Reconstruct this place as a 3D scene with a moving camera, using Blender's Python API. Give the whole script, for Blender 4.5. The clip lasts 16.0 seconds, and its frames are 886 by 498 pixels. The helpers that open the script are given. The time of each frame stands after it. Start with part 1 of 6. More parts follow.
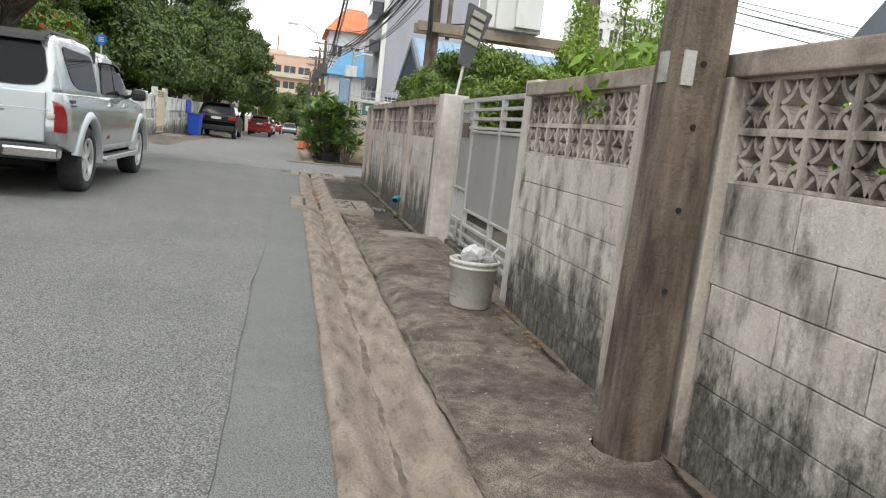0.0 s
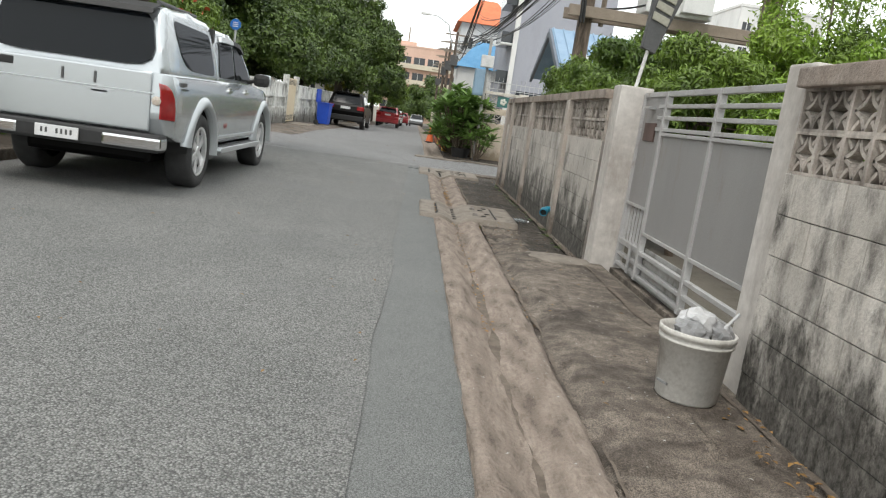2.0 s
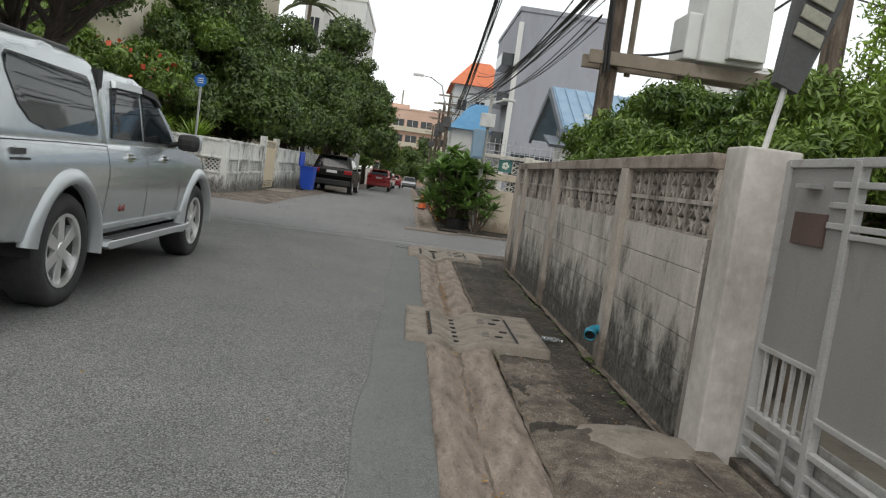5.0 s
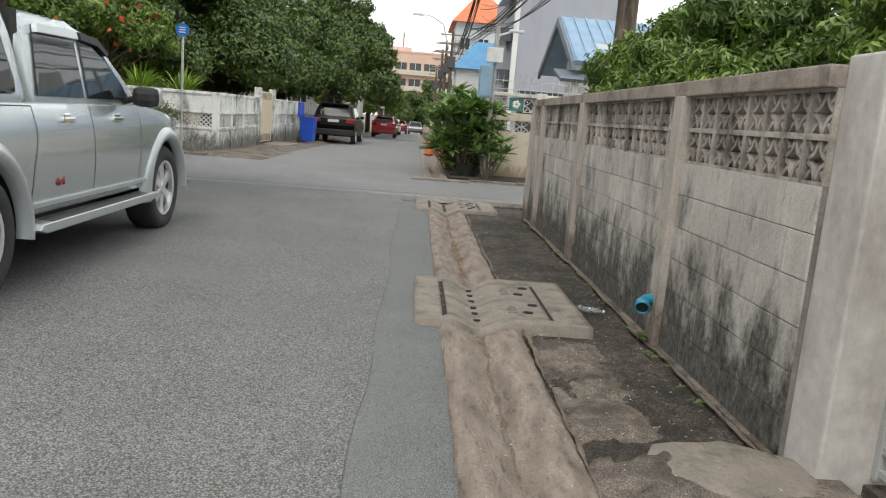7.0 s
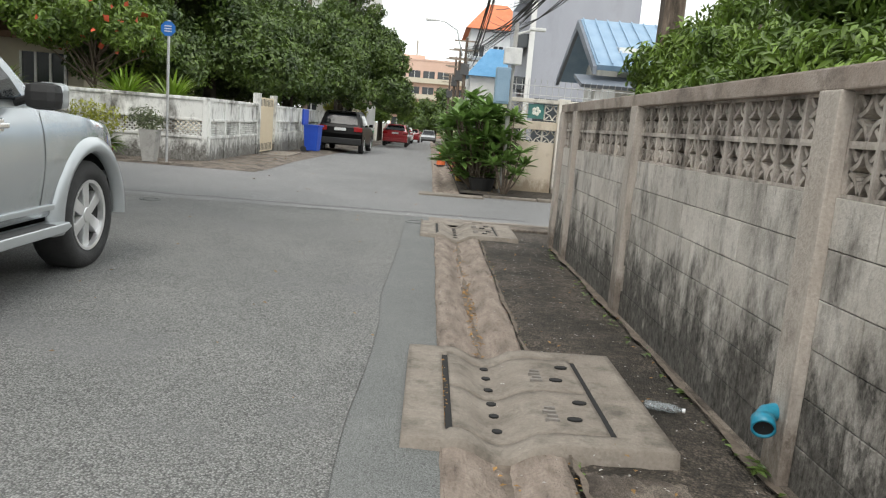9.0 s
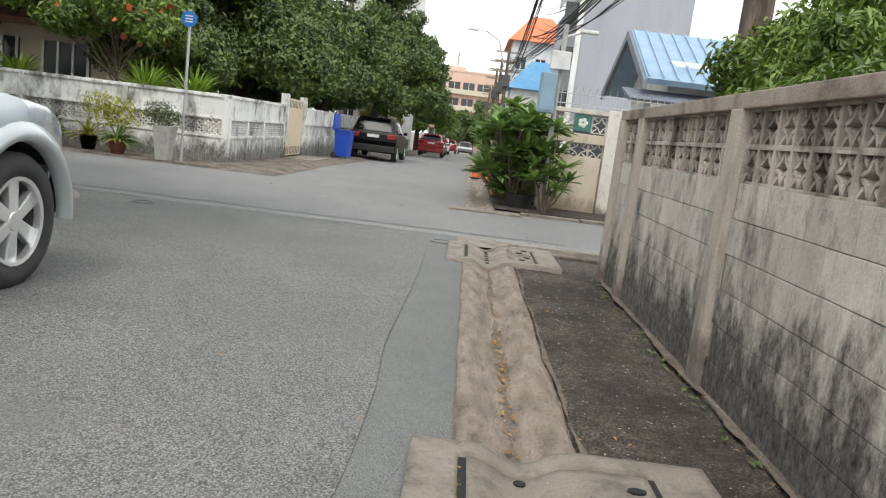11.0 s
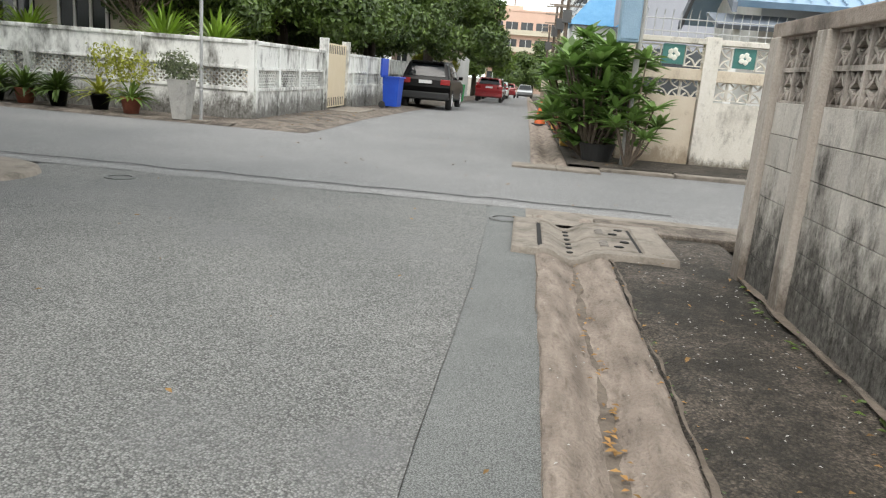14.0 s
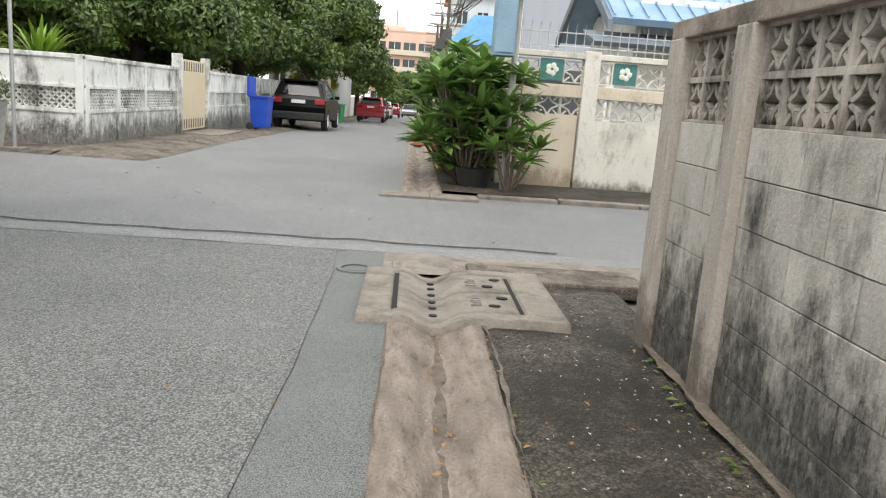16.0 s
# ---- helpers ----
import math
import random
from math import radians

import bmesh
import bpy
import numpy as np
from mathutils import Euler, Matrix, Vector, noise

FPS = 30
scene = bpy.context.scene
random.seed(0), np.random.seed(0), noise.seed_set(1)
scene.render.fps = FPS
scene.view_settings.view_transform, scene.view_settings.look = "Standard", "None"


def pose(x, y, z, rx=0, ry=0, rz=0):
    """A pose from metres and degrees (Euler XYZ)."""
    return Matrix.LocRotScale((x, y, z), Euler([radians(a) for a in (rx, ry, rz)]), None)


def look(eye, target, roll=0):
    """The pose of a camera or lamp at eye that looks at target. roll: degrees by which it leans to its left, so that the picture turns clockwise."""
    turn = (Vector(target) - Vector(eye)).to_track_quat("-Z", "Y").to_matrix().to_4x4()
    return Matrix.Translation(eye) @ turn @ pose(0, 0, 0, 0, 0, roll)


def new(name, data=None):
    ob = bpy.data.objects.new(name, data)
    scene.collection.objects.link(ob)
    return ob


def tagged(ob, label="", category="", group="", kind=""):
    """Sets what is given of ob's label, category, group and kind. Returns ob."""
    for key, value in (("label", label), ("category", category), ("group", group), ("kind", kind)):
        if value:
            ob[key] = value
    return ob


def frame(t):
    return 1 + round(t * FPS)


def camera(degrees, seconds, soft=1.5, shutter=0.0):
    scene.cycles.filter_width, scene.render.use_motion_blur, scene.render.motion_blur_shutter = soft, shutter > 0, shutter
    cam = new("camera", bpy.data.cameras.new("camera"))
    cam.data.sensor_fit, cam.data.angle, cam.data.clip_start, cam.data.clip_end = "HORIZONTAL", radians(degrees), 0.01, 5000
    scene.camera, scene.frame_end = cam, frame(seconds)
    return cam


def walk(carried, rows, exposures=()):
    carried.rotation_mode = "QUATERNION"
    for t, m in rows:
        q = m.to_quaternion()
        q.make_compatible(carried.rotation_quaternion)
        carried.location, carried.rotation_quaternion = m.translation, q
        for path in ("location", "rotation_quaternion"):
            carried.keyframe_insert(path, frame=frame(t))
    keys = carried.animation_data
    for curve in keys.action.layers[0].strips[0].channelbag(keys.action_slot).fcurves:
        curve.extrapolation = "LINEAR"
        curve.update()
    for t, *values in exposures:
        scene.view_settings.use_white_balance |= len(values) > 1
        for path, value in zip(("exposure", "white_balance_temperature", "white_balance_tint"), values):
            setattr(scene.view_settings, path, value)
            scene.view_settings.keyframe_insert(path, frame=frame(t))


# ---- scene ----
cam = camera(61.7, 16.0, soft=1.2)
PATH = [
    (0, (0.677, 0.479, 1.176), (1.104, 2.409, 0.872), 6.5),
    (0.5, (0.69, 0.867, 1.203), (0.931, 2.83, 0.903), 9.3),
    (1, (0.606, 1.246, 1.217), (0.808, 3.217, 0.941), 7.1),
    (1.5, (0.547, 1.64, 1.199), (0.644, 3.62, 0.933), 6.7),
    (2, (0.571, 2.074, 1.166), (0.689, 4.038, 0.807), 8.2),
    (2.5, (0.585, 2.497, 1.182), (0.81, 4.451, 0.823), 6.5),
    (3, (0.61, 2.909, 1.201), (0.828, 4.88, 0.936), 7.3),
    (3.5, (0.619, 3.274, 1.223), (0.872, 5.251, 1.066), 8.5),
    (4, (0.62, 3.7, 1.239), (0.854, 5.685, 1.158), 7.2),
    (4.3, (0.594, 3.99, 1.244), (0.718, 5.983, 1.125), 7.7),
    (4.5, (0.604, 4.285, 1.251), (0.721, 6.276, 1.104), 8.6),
    (6.8, (0.684, 5.777, 1.282), (0.741, 7.749, 0.955), 1.6),
    (7, (0.68, 5.94, 1.266), (0.776, 7.907, 0.916), 4.6),
    (7.5, (0.687, 6.341, 1.251), (0.804, 8.301, 0.866), 2.4),
    (8, (0.75, 6.791, 1.253), (0.931, 8.762, 0.965), 2.7),
    (8.5, (0.774, 7.21, 1.247), (0.876, 9.184, 0.945), 2.9),
    (9, (0.779, 7.603, 1.26), (0.838, 9.575, 0.929), 4.7),
    (9.2, (0.8, 7.752, 1.234), (0.774, 9.733, 0.962), 4.4),
    (11.3, (0.84, 9.142, 1.183), (0.79, 11.117, 0.871), 7.7),
    (11.5, (0.853, 9.309, 1.178), (0.726, 11.28, 0.866), 6.9),
    (12, (0.885, 9.67, 1.16), (0.676, 11.618, 0.759), 5.4),
    (12.5, (0.827, 10.021, 1.13), (0.513, 11.944, 0.679), 5.3),
    (13, (0.753, 10.311, 1.164), (0.537, 12.259, 0.764), 6.2),
    (13.5, (0.763, 10.648, 1.149), (0.577, 12.596, 0.738), 5.6),
    (14, (0.748, 10.986, 1.139), (0.569, 12.923, 0.675), 4.6),
    (14.5, (0.744, 11.291, 1.128), (0.636, 13.216, 0.594), 1.9),
    (15, (0.793, 11.601, 1.144), (0.73, 13.543, 0.671), 3.8),
    (15.5, (0.869, 11.946, 1.133), (0.872, 13.896, 0.686), 3.0),
    (16, (0.982, 12.227, 1.131), (1.088, 14.185, 0.739), 4.3),
]
walk(cam, [(t, look(eye, target, roll)) for t, eye, target, roll in PATH],
     [(0, 0.55), (0.5, 0.18), (1, 0.25), (1.5, 0.34), (2.5, 0.55), (3, 0.35), (3.5, 0.18), (4, -0.12), (4.7, -0.12), (6.8, 0.34), (9, 0.55), (12.5, 0.75), (16, 0.85)])

# ---- light: bright overcast, weak wide sun from behind the walker ----
SUN_EL, SUN_AZ = 58.0, 200.0
world = bpy.data.worlds.new("overcast_sky")
scene.world = world
world.use_nodes = True
wn, wl = world.node_tree.nodes, world.node_tree.links
sky = wn.new("ShaderNodeTexSky")
sky.sky_type, sky.sun_disc = "NISHITA", False
sky.sun_elevation, sky.sun_rotation = radians(SUN_EL), radians(SUN_AZ)
wco = wn.new("ShaderNodeTexCoord")
wno = wn.new("ShaderNodeTexNoise")
wno.inputs["Scale"].default_value, wno.inputs["Detail"].default_value = 2.6, 7.0
wl.new(wco.outputs["Generated"], wno.inputs["Vector"])
wra = wn.new("ShaderNodeValToRGB")
wra.color_ramp.elements[0].position, wra.color_ramp.elements[0].color = 0.3, (0.8, 0.8, 0.8, 1)
wra.color_ramp.elements[1].position, wra.color_ramp.elements[1].color = 0.75, (1, 1, 1, 1)
wl.new(wno.outputs["Fac"], wra.inputs["Fac"])
wmx = wn.new("ShaderNodeMix")
wmx.data_type = "RGBA"
wl.new(wra.outputs["Color"], wmx.inputs["Factor"])
wl.new(sky.outputs["Color"], wmx.inputs["A"])
wmx.inputs["B"].default_value = (9.65, 9.9, 9.75, 1)
wbg = wn["Background"]
wl.new(wmx.outputs["Result"], wbg.inputs["Color"])
wbg.inputs["Strength"].default_value = 0.13
sun_data = bpy.data.lights.new("sun", "SUN")
sun_data.energy, sun_data.angle, sun_data.color = 1.1, radians(22), (1.0, 0.96, 0.9)
sun = new("sun", sun_data)
sa, se = radians(SUN_AZ), radians(SUN_EL)
sun.matrix_world = look((0, 0, 30), (-30 * math.sin(sa) * math.cos(se), -30 * math.cos(sa) * math.cos(se), 30 - 30 * math.sin(se)))

# ---- materials ----
MATS = {}


def lin(h):
    """Linear colour from an sRGB hex string."""
    return tuple(((int(h[i:i + 2], 16) / 255) ** 2.2) for i in (0, 2, 4)) + (1,)


def surface(name, c1, c2, scale=6.0, rough=0.8, bump=0.2, metal=0.0, stain=None, stain_amount=0.4, stain_scale=1.2,
            stretch=(1, 1, 1), grain=60.0, speckle=0.0, contrast=0.4, vary=0.0, coat=0.0, island=0.0, bump_dist=0.01, stain_low=0.0):
    """A two-scale procedural surface in world-sized texture: c1/c2 blended by noise, stains over it, fine relief."""
    m = bpy.data.materials.new(name)
    m.use_nodes = True
    n, l = m.node_tree.nodes, m.node_tree.links
    bsdf = n["Principled BSDF"]
    bsdf.inputs["Roughness"].default_value, bsdf.inputs["Metallic"].default_value = rough, metal
    bsdf.inputs["Coat Weight"].default_value = coat
    bsdf.inputs["Coat Roughness"].default_value = 0.06
    geo = n.new("ShaderNodeNewGeometry")

    def tex(sc, detail, st=(1, 1, 1), rgh=0.6):
        mp = n.new("ShaderNodeMapping")
        mp.inputs["Scale"].default_value = st
        l.new(geo.outputs["Position"], mp.inputs["Vector"])
        t = n.new("ShaderNodeTexNoise")
        t.inputs["Scale"].default_value, t.inputs["Detail"].default_value, t.inputs["Roughness"].default_value = sc, detail, rgh
        l.new(mp.outputs["Vector"], t.inputs["Vector"])
        return t.outputs["Fac"]

    def ramp(fac, a, b):
        r = n.new("ShaderNodeMapRange")
        r.inputs["From Min"].default_value, r.inputs["From Max"].default_value = a, b
        l.new(fac, r.inputs["Value"])
        return r.outputs["Result"]

    def mix(fac, a, b, kind="MIX"):
        x = n.new("ShaderNodeMix")
        x.data_type, x.blend_type = "RGBA", kind
        if isinstance(fac, float):
            x.inputs["Factor"].default_value = fac
        else:
            l.new(fac, x.inputs["Factor"])
        for key, v in (("A", a), ("B", b)):
            if isinstance(v, tuple):
                x.inputs[key].default_value = v
            else:
                l.new(v, x.inputs[key])
        return x.outputs["Result"]

    fine = tex(grain, 3)
    col = mix(ramp(tex(scale, 6, stretch), 0.3, 0.7), c1, c2)
    col = mix(0.35, col, mix(ramp(fine, 0.3, 0.7), (0.35, 0.35, 0.35, 1), (0.68, 0.68, 0.68, 1)), "OVERLAY")
    if speckle:
        vo = n.new("ShaderNodeTexVoronoi")
        vo.inputs["Scale"].default_value = speckle
        l.new(geo.outputs["Position"], vo.inputs["Vector"])
        sp = n.new("ShaderNodeSeparateColor")
        l.new(vo.outputs["Color"], sp.inputs["Color"])
        r1 = ramp(sp.outputs["Red"], 0.0, 1.0)
        r1.node.inputs["To Min"].default_value, r1.node.inputs["To Max"].default_value = 1 - contrast, 1 + contrast * 1.1
        cb = n.new("ShaderNodeCombineColor")
        for k in ("Red", "Green", "Blue"):
            l.new(r1, cb.inputs[k])
        col = mix(1.0, col, cb.outputs["Color"], "MULTIPLY")
        ed = ramp(vo.outputs["Distance"], 0.25, 0.75)
        col = mix(ed, col, mix(1.0, col, (0.4, 0.4, 0.4, 1), "MULTIPLY"))
        fine = vo.outputs["Distance"]
    if stain:
        sm = ramp(tex(stain_scale, 8, stretch, 0.68), 0.62 - stain_amount * 0.3, 0.8 - stain_amount * 0.3)
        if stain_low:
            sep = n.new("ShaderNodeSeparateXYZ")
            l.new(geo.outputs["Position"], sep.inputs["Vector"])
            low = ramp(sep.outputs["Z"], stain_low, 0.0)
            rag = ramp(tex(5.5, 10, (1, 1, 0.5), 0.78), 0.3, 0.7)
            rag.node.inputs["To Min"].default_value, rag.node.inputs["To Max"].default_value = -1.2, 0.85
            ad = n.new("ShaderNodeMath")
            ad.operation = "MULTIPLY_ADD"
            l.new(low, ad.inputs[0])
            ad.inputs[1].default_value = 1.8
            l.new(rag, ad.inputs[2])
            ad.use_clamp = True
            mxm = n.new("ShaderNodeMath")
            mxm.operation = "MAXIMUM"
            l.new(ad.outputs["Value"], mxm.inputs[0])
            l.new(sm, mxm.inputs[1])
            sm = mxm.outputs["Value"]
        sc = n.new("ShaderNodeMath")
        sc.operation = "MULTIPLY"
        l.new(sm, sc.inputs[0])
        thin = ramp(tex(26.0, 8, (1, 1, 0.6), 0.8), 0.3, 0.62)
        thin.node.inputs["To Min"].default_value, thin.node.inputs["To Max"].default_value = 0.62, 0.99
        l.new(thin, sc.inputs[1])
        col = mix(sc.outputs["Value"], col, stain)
    if vary:
        oi = n.new("ShaderNodeObjectInfo")
        hs = n.new("ShaderNodeHueSaturation")
        l.new(ramp(oi.outputs["Random"], 0, 1), hs.inputs["Value"])
        n_r = hs.inputs["Value"].links[0].from_node
        n_r.inputs["To Min"].default_value, n_r.inputs["To Max"].default_value = 1 - vary, 1 + vary
        l.new(col, hs.inputs["Color"])
        col = hs.outputs["Color"]
    if island:
        hs = n.new("ShaderNodeHueSaturation")
        l.new(ramp(geo.outputs["Random Per Island"], 0, 1), hs.inputs["Value"])
        n_r = hs.inputs["Value"].links[0].from_node
        n_r.inputs["To Min"].default_value, n_r.inputs["To Max"].default_value = 1 - island, 1 + island
        l.new(col, hs.inputs["Color"])
        col = hs.outputs["Color"]
    l.new(col, bsdf.inputs["Base Color"])
    if bump:
        b = n.new("ShaderNodeBump")
        b.inputs["Strength"].default_value, b.inputs["Distance"].default_value = bump, bump_dist
        b.invert = speckle > 0
        l.new(fine, b.inputs["Height"])
        l.new(b.outputs["Normal"], bsdf.inputs["Normal"])
    MATS[name] = m
    return m


def g(v, w=0.0):
    return (v * (1 + w), v, v * (1 - w), 1)


surface("asphalt", (0.195, 0.197, 0.189, 1), (0.245, 0.245, 0.234, 1), 1.1, 0.9, 1.0, stain=g(0.15), stain_amount=0.25, stain_scale=0.6, grain=95, speckle=125, contrast=0.42, bump_dist=0.006)
surface("asphalt_patch", (0.165, 0.171, 0.166, 1), (0.2, 0.205, 0.198, 1), 1.6, 0.88, 0.35, stain=g(0.2), stain_amount=0.1, stain_scale=1.5, grain=150, speckle=190, contrast=0.18, bump_dist=0.002)
surface("asphalt_seam", g(0.25, 0.01), g(0.30, 0.01), 3.0, 0.9, 0.4, stain=g(0.15), stain_amount=0.2, grain=120, speckle=150, contrast=0.2, bump_dist=0.003)
surface("asphalt_far", g(0.215, 0.0), g(0.26, 0.01), 0.8, 0.9, 0.5, stain=g(0.16), stain_amount=0.25, stain_scale=0.7, grain=95, speckle=110, contrast=0.3, bump_dist=0.004)
surface("gutter_concrete", (0.16, 0.125, 0.1, 1), (0.36, 0.30, 0.25, 1), 16.0, 0.9, 1.0, stain=(0.075, 0.055, 0.042, 1), stain_amount=0.48, stain_scale=8.0, stretch=(1.8, 0.45, 1), grain=55, bump_dist=0.02)
surface("damp_silt", (0.085, 0.066, 0.05, 1), (0.17, 0.138, 0.11, 1), 14.0, 0.9, 0.9, grain=50)
surface("cover_concrete", (0.17, 0.145, 0.12, 1), (0.25, 0.22, 0.185, 1), 6.0, 0.9, 0.8, stain=(0.08, 0.07, 0.056, 1), stain_amount=0.4, stain_scale=5, grain=60)
surface("pavement_concrete", (0.12, 0.096, 0.076, 1), (0.33, 0.278, 0.228, 1), 11.0, 0.92, 0.8, stain=(0.033, 0.025, 0.019, 1), stain_amount=0.55, stain_scale=2.0, grain=45, speckle=160, contrast=0.14, bump_dist=0.005)
surface("mossy_concrete", (0.038, 0.03, 0.022, 1), (0.14, 0.115, 0.09, 1), 12.0, 0.9, 1.0, stain=(0.013, 0.011, 0.007, 1), stain_amount=0.62, stain_scale=1.3, grain=40, speckle=85, contrast=0.6, bump_dist=0.008)
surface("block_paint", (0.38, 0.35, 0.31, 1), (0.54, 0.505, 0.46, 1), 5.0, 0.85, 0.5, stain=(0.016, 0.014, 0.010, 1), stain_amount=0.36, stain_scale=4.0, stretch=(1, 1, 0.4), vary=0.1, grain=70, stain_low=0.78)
surface("post_paint", (0.36, 0.315, 0.27, 1), (0.50, 0.455, 0.405, 1), 5.0, 0.85, 0.5, stain=(0.12, 0.095, 0.075, 1), stain_amount=0.45, stain_scale=5, stretch=(1, 1, 0.15), grain=70, stain_low=0.4)
surface("pillar_paint", (0.44, 0.41, 0.375, 1), (0.54, 0.51, 0.475, 1), 3.0, 0.85, 0.1, stain=(0.27, 0.235, 0.205, 1), stain_amount=0.35, stain_scale=2, stretch=(1, 1, 0.4), grain=18)
surface("pale_wall", (0.60, 0.56, 0.49, 1), (0.72, 0.68, 0.61, 1), 2.5, 0.85, 0.2, stain=(0.14, 0.115, 0.085, 1), stain_amount=0.25, stain_scale=2.0, stretch=(1, 1, 0.5), grain=40, stain_low=0.22)
surface("bare_board", (0.30, 0.29, 0.27, 1), (0.42, 0.41, 0.39, 1), 5.0, 0.8, 0.2, stain=(0.12, 0.1, 0.08, 1), stain_amount=0.4, stain_scale=3.0, grain=60)
surface("coping_stone", (0.24, 0.19, 0.155, 1), (0.38, 0.325, 0.28, 1), 4.0, 0.9, 0.5, stain=(0.10, 0.08, 0.065, 1), stain_amount=0.5, stain_scale=3, grain=70)
surface("joint_mortar", (0.14, 0.128, 0.115, 1), (0.25, 0.23, 0.21, 1), 6.0, 0.95, 0.4)
surface("vent_concrete", (0.34, 0.30, 0.26, 1), (0.52, 0.47, 0.42, 1), 6.0, 0.9, 0.3, stain=(0.06, 0.047, 0.036, 1), stain_amount=0.52, stain_scale=4, stretch=(1, 1, 0.5), vary=0.2, grain=80)
surface("white_wall", (0.70, 0.70, 0.67, 1), (0.82, 0.82, 0.79, 1), 3.5, 0.85, 0.3, stain=(0.07, 0.063, 0.052, 1), stain_amount=0.5, stain_scale=2.6, stretch=(1, 1, 0.45), grain=60, stain_low=0.6)
surface("cream_wall", (0.56, 0.47, 0.36, 1), (0.66, 0.58, 0.47, 1), 2.0, 0.85, 0.3, stain=(0.30, 0.23, 0.16, 1), stain_amount=0.3, stain_scale=1.6, grain=60, stain_low=0.35)
surface("pole_concrete", (0.085, 0.062, 0.045, 1), (0.20, 0.155, 0.12, 1), 9.0, 0.9, 0.8, stain=(0.035, 0.026, 0.019, 1), stain_amount=0.55, stain_scale=4.0, stretch=(2, 2, 0.35), grain=60)
surface("gate_steel", g(0.245, 0.03), g(0.28, 0.03), 3.0, 0.5, 0.08, metal=0.1, stain=(0.22, 0.18, 0.14, 1), stain_amount=0.12, stain_scale=4, stretch=(1, 1, 0.3), grain=120)
surface("gate_rail", g(0.36, 0.02), g(0.42, 0.02), 4.0, 0.5, 0.1, metal=0.1, stain=(0.2, 0.15, 0.11, 1), stain_amount=0.2, stain_scale=6, grain=120)
surface("brown_plate", (0.08, 0.05, 0.042, 1), (0.11, 0.07, 0.06, 1), 6, 0.6, 0.1)
surface("galvanised", g(0.45), g(0.55), 8, 0.4, 0.05, metal=0.8)
surface("lamp_grey", g(0.06), g(0.08), 8, 0.5, 0.1)
surface("lamp_panel", (0.27, 0.26, 0.21, 1), (0.33, 0.32, 0.26, 1), 20, 0.3, 0.0)
surface("car_silver", (0.52, 0.555, 0.57, 1), (0.525, 0.56, 0.575, 1), 1.2, 0.27, 0.0, metal=0.65, coat=0.9, grain=400)
surface("car_flare", (0.50, 0.53, 0.545, 1), (0.51, 0.54, 0.555, 1), 1.2, 0.36, 0.0, metal=0.5, coat=0.6, grain=400)
surface("car_black", g(0.003), g(0.004), 2, 0.3, 0.0).node_tree.nodes["Principled BSDF"].inputs["Specular IOR Level"].default_value = 0.1
surface("car_red", (0.28, 0.015, 0.02, 1), (0.33, 0.02, 0.025, 1), 2, 0.3, 0.0, coat=1.0)
surface("car_dark", g(0.05), g(0.06), 2, 0.3, 0.0, coat=1.0)
surface("black_plastic", g(0.014), g(0.022), 9, 0.6, 0.05)
surface("tyre_rubber", g(0.03), g(0.048), 9, 0.85, 0.3, grain=140)
surface("rim_metal", g(0.72), g(0.78), 9, 0.32, 0.0, metal=0.65)
surface("chrome", g(0.75), g(0.8), 9, 0.12, 0.0, metal=1.0)
surface("red_lens", (0.24, 0.008, 0.01, 1), (0.30, 0.012, 0.014, 1), 9, 0.15, 0.0, coat=1.0)
surface("clear_lens", (0.40, 0.33, 0.27, 1), (0.5, 0.44, 0.38, 1), 30, 0.15, 0.0, coat=1.0)
surface("plate_white", g(0.62), g(0.68), 9, 0.4, 0.0)
surface("bin_blue", (0.012, 0.06, 0.42, 1), (0.02, 0.085, 0.5, 1), 3, 0.45, 0.05)
surface("bin_green", (0.01, 0.2, 0.055, 1), (0.015, 0.27, 0.08, 1), 3, 0.45, 0.05)
surface("bucket_plastic", (0.48, 0.465, 0.43, 1), (0.57, 0.55, 0.51, 1), 6, 0.6, 0.1, stain=(0.22, 0.19, 0.155, 1), stain_amount=0.35, stain_scale=5, grain=60)
surface("bag_plastic", g(0.40), g(0.55), 12, 0.25, 0.4, grain=30)
surface("bag_grey", g(0.16), g(0.26), 12, 0.35, 0.4, grain=30)
surface("pipe_blue", (0.012, 0.17, 0.26, 1), (0.02, 0.22, 0.32, 1), 6, 0.4, 0.05)
surface("sign_blue", (0.015, 0.12, 0.42, 1), (0.02, 0.15, 0.48, 1), 8, 0.45, 0.0)
surface("box_blue", (0.21, 0.32, 0.42, 1), (0.26, 0.37, 0.47, 1), 3, 0.5, 0.05)
surface("cable_black", g(0.012), g(0.02), 9, 0.6, 0.0)
surface("trafo_white", (0.62, 0.62, 0.6, 1), (0.7, 0.7, 0.68, 1), 3, 0.5, 0.1, stain=g(0.35), stain_amount=0.2)
surface("beam_rust", (0.2, 0.16, 0.12, 1), (0.3, 0.25, 0.2, 1), 3, 0.8, 0.3)
surface("building_grey", (0.30, 0.31, 0.35, 1), (0.36, 0.37, 0.41, 1), 0.6, 0.85, 0.1, stain=(0.22, 0.225, 0.25, 1), stain_amount=0.3, stain_scale=0.3, stretch=(1, 1, 0.3))
surface("building_white", (0.62, 0.62, 0.6, 1), (0.72, 0.72, 0.7, 1), 0.6, 0.85, 0.1, stain=g(0.4), stain_amount=0.3, stain_scale=0.4, stretch=(1, 1, 0.3))
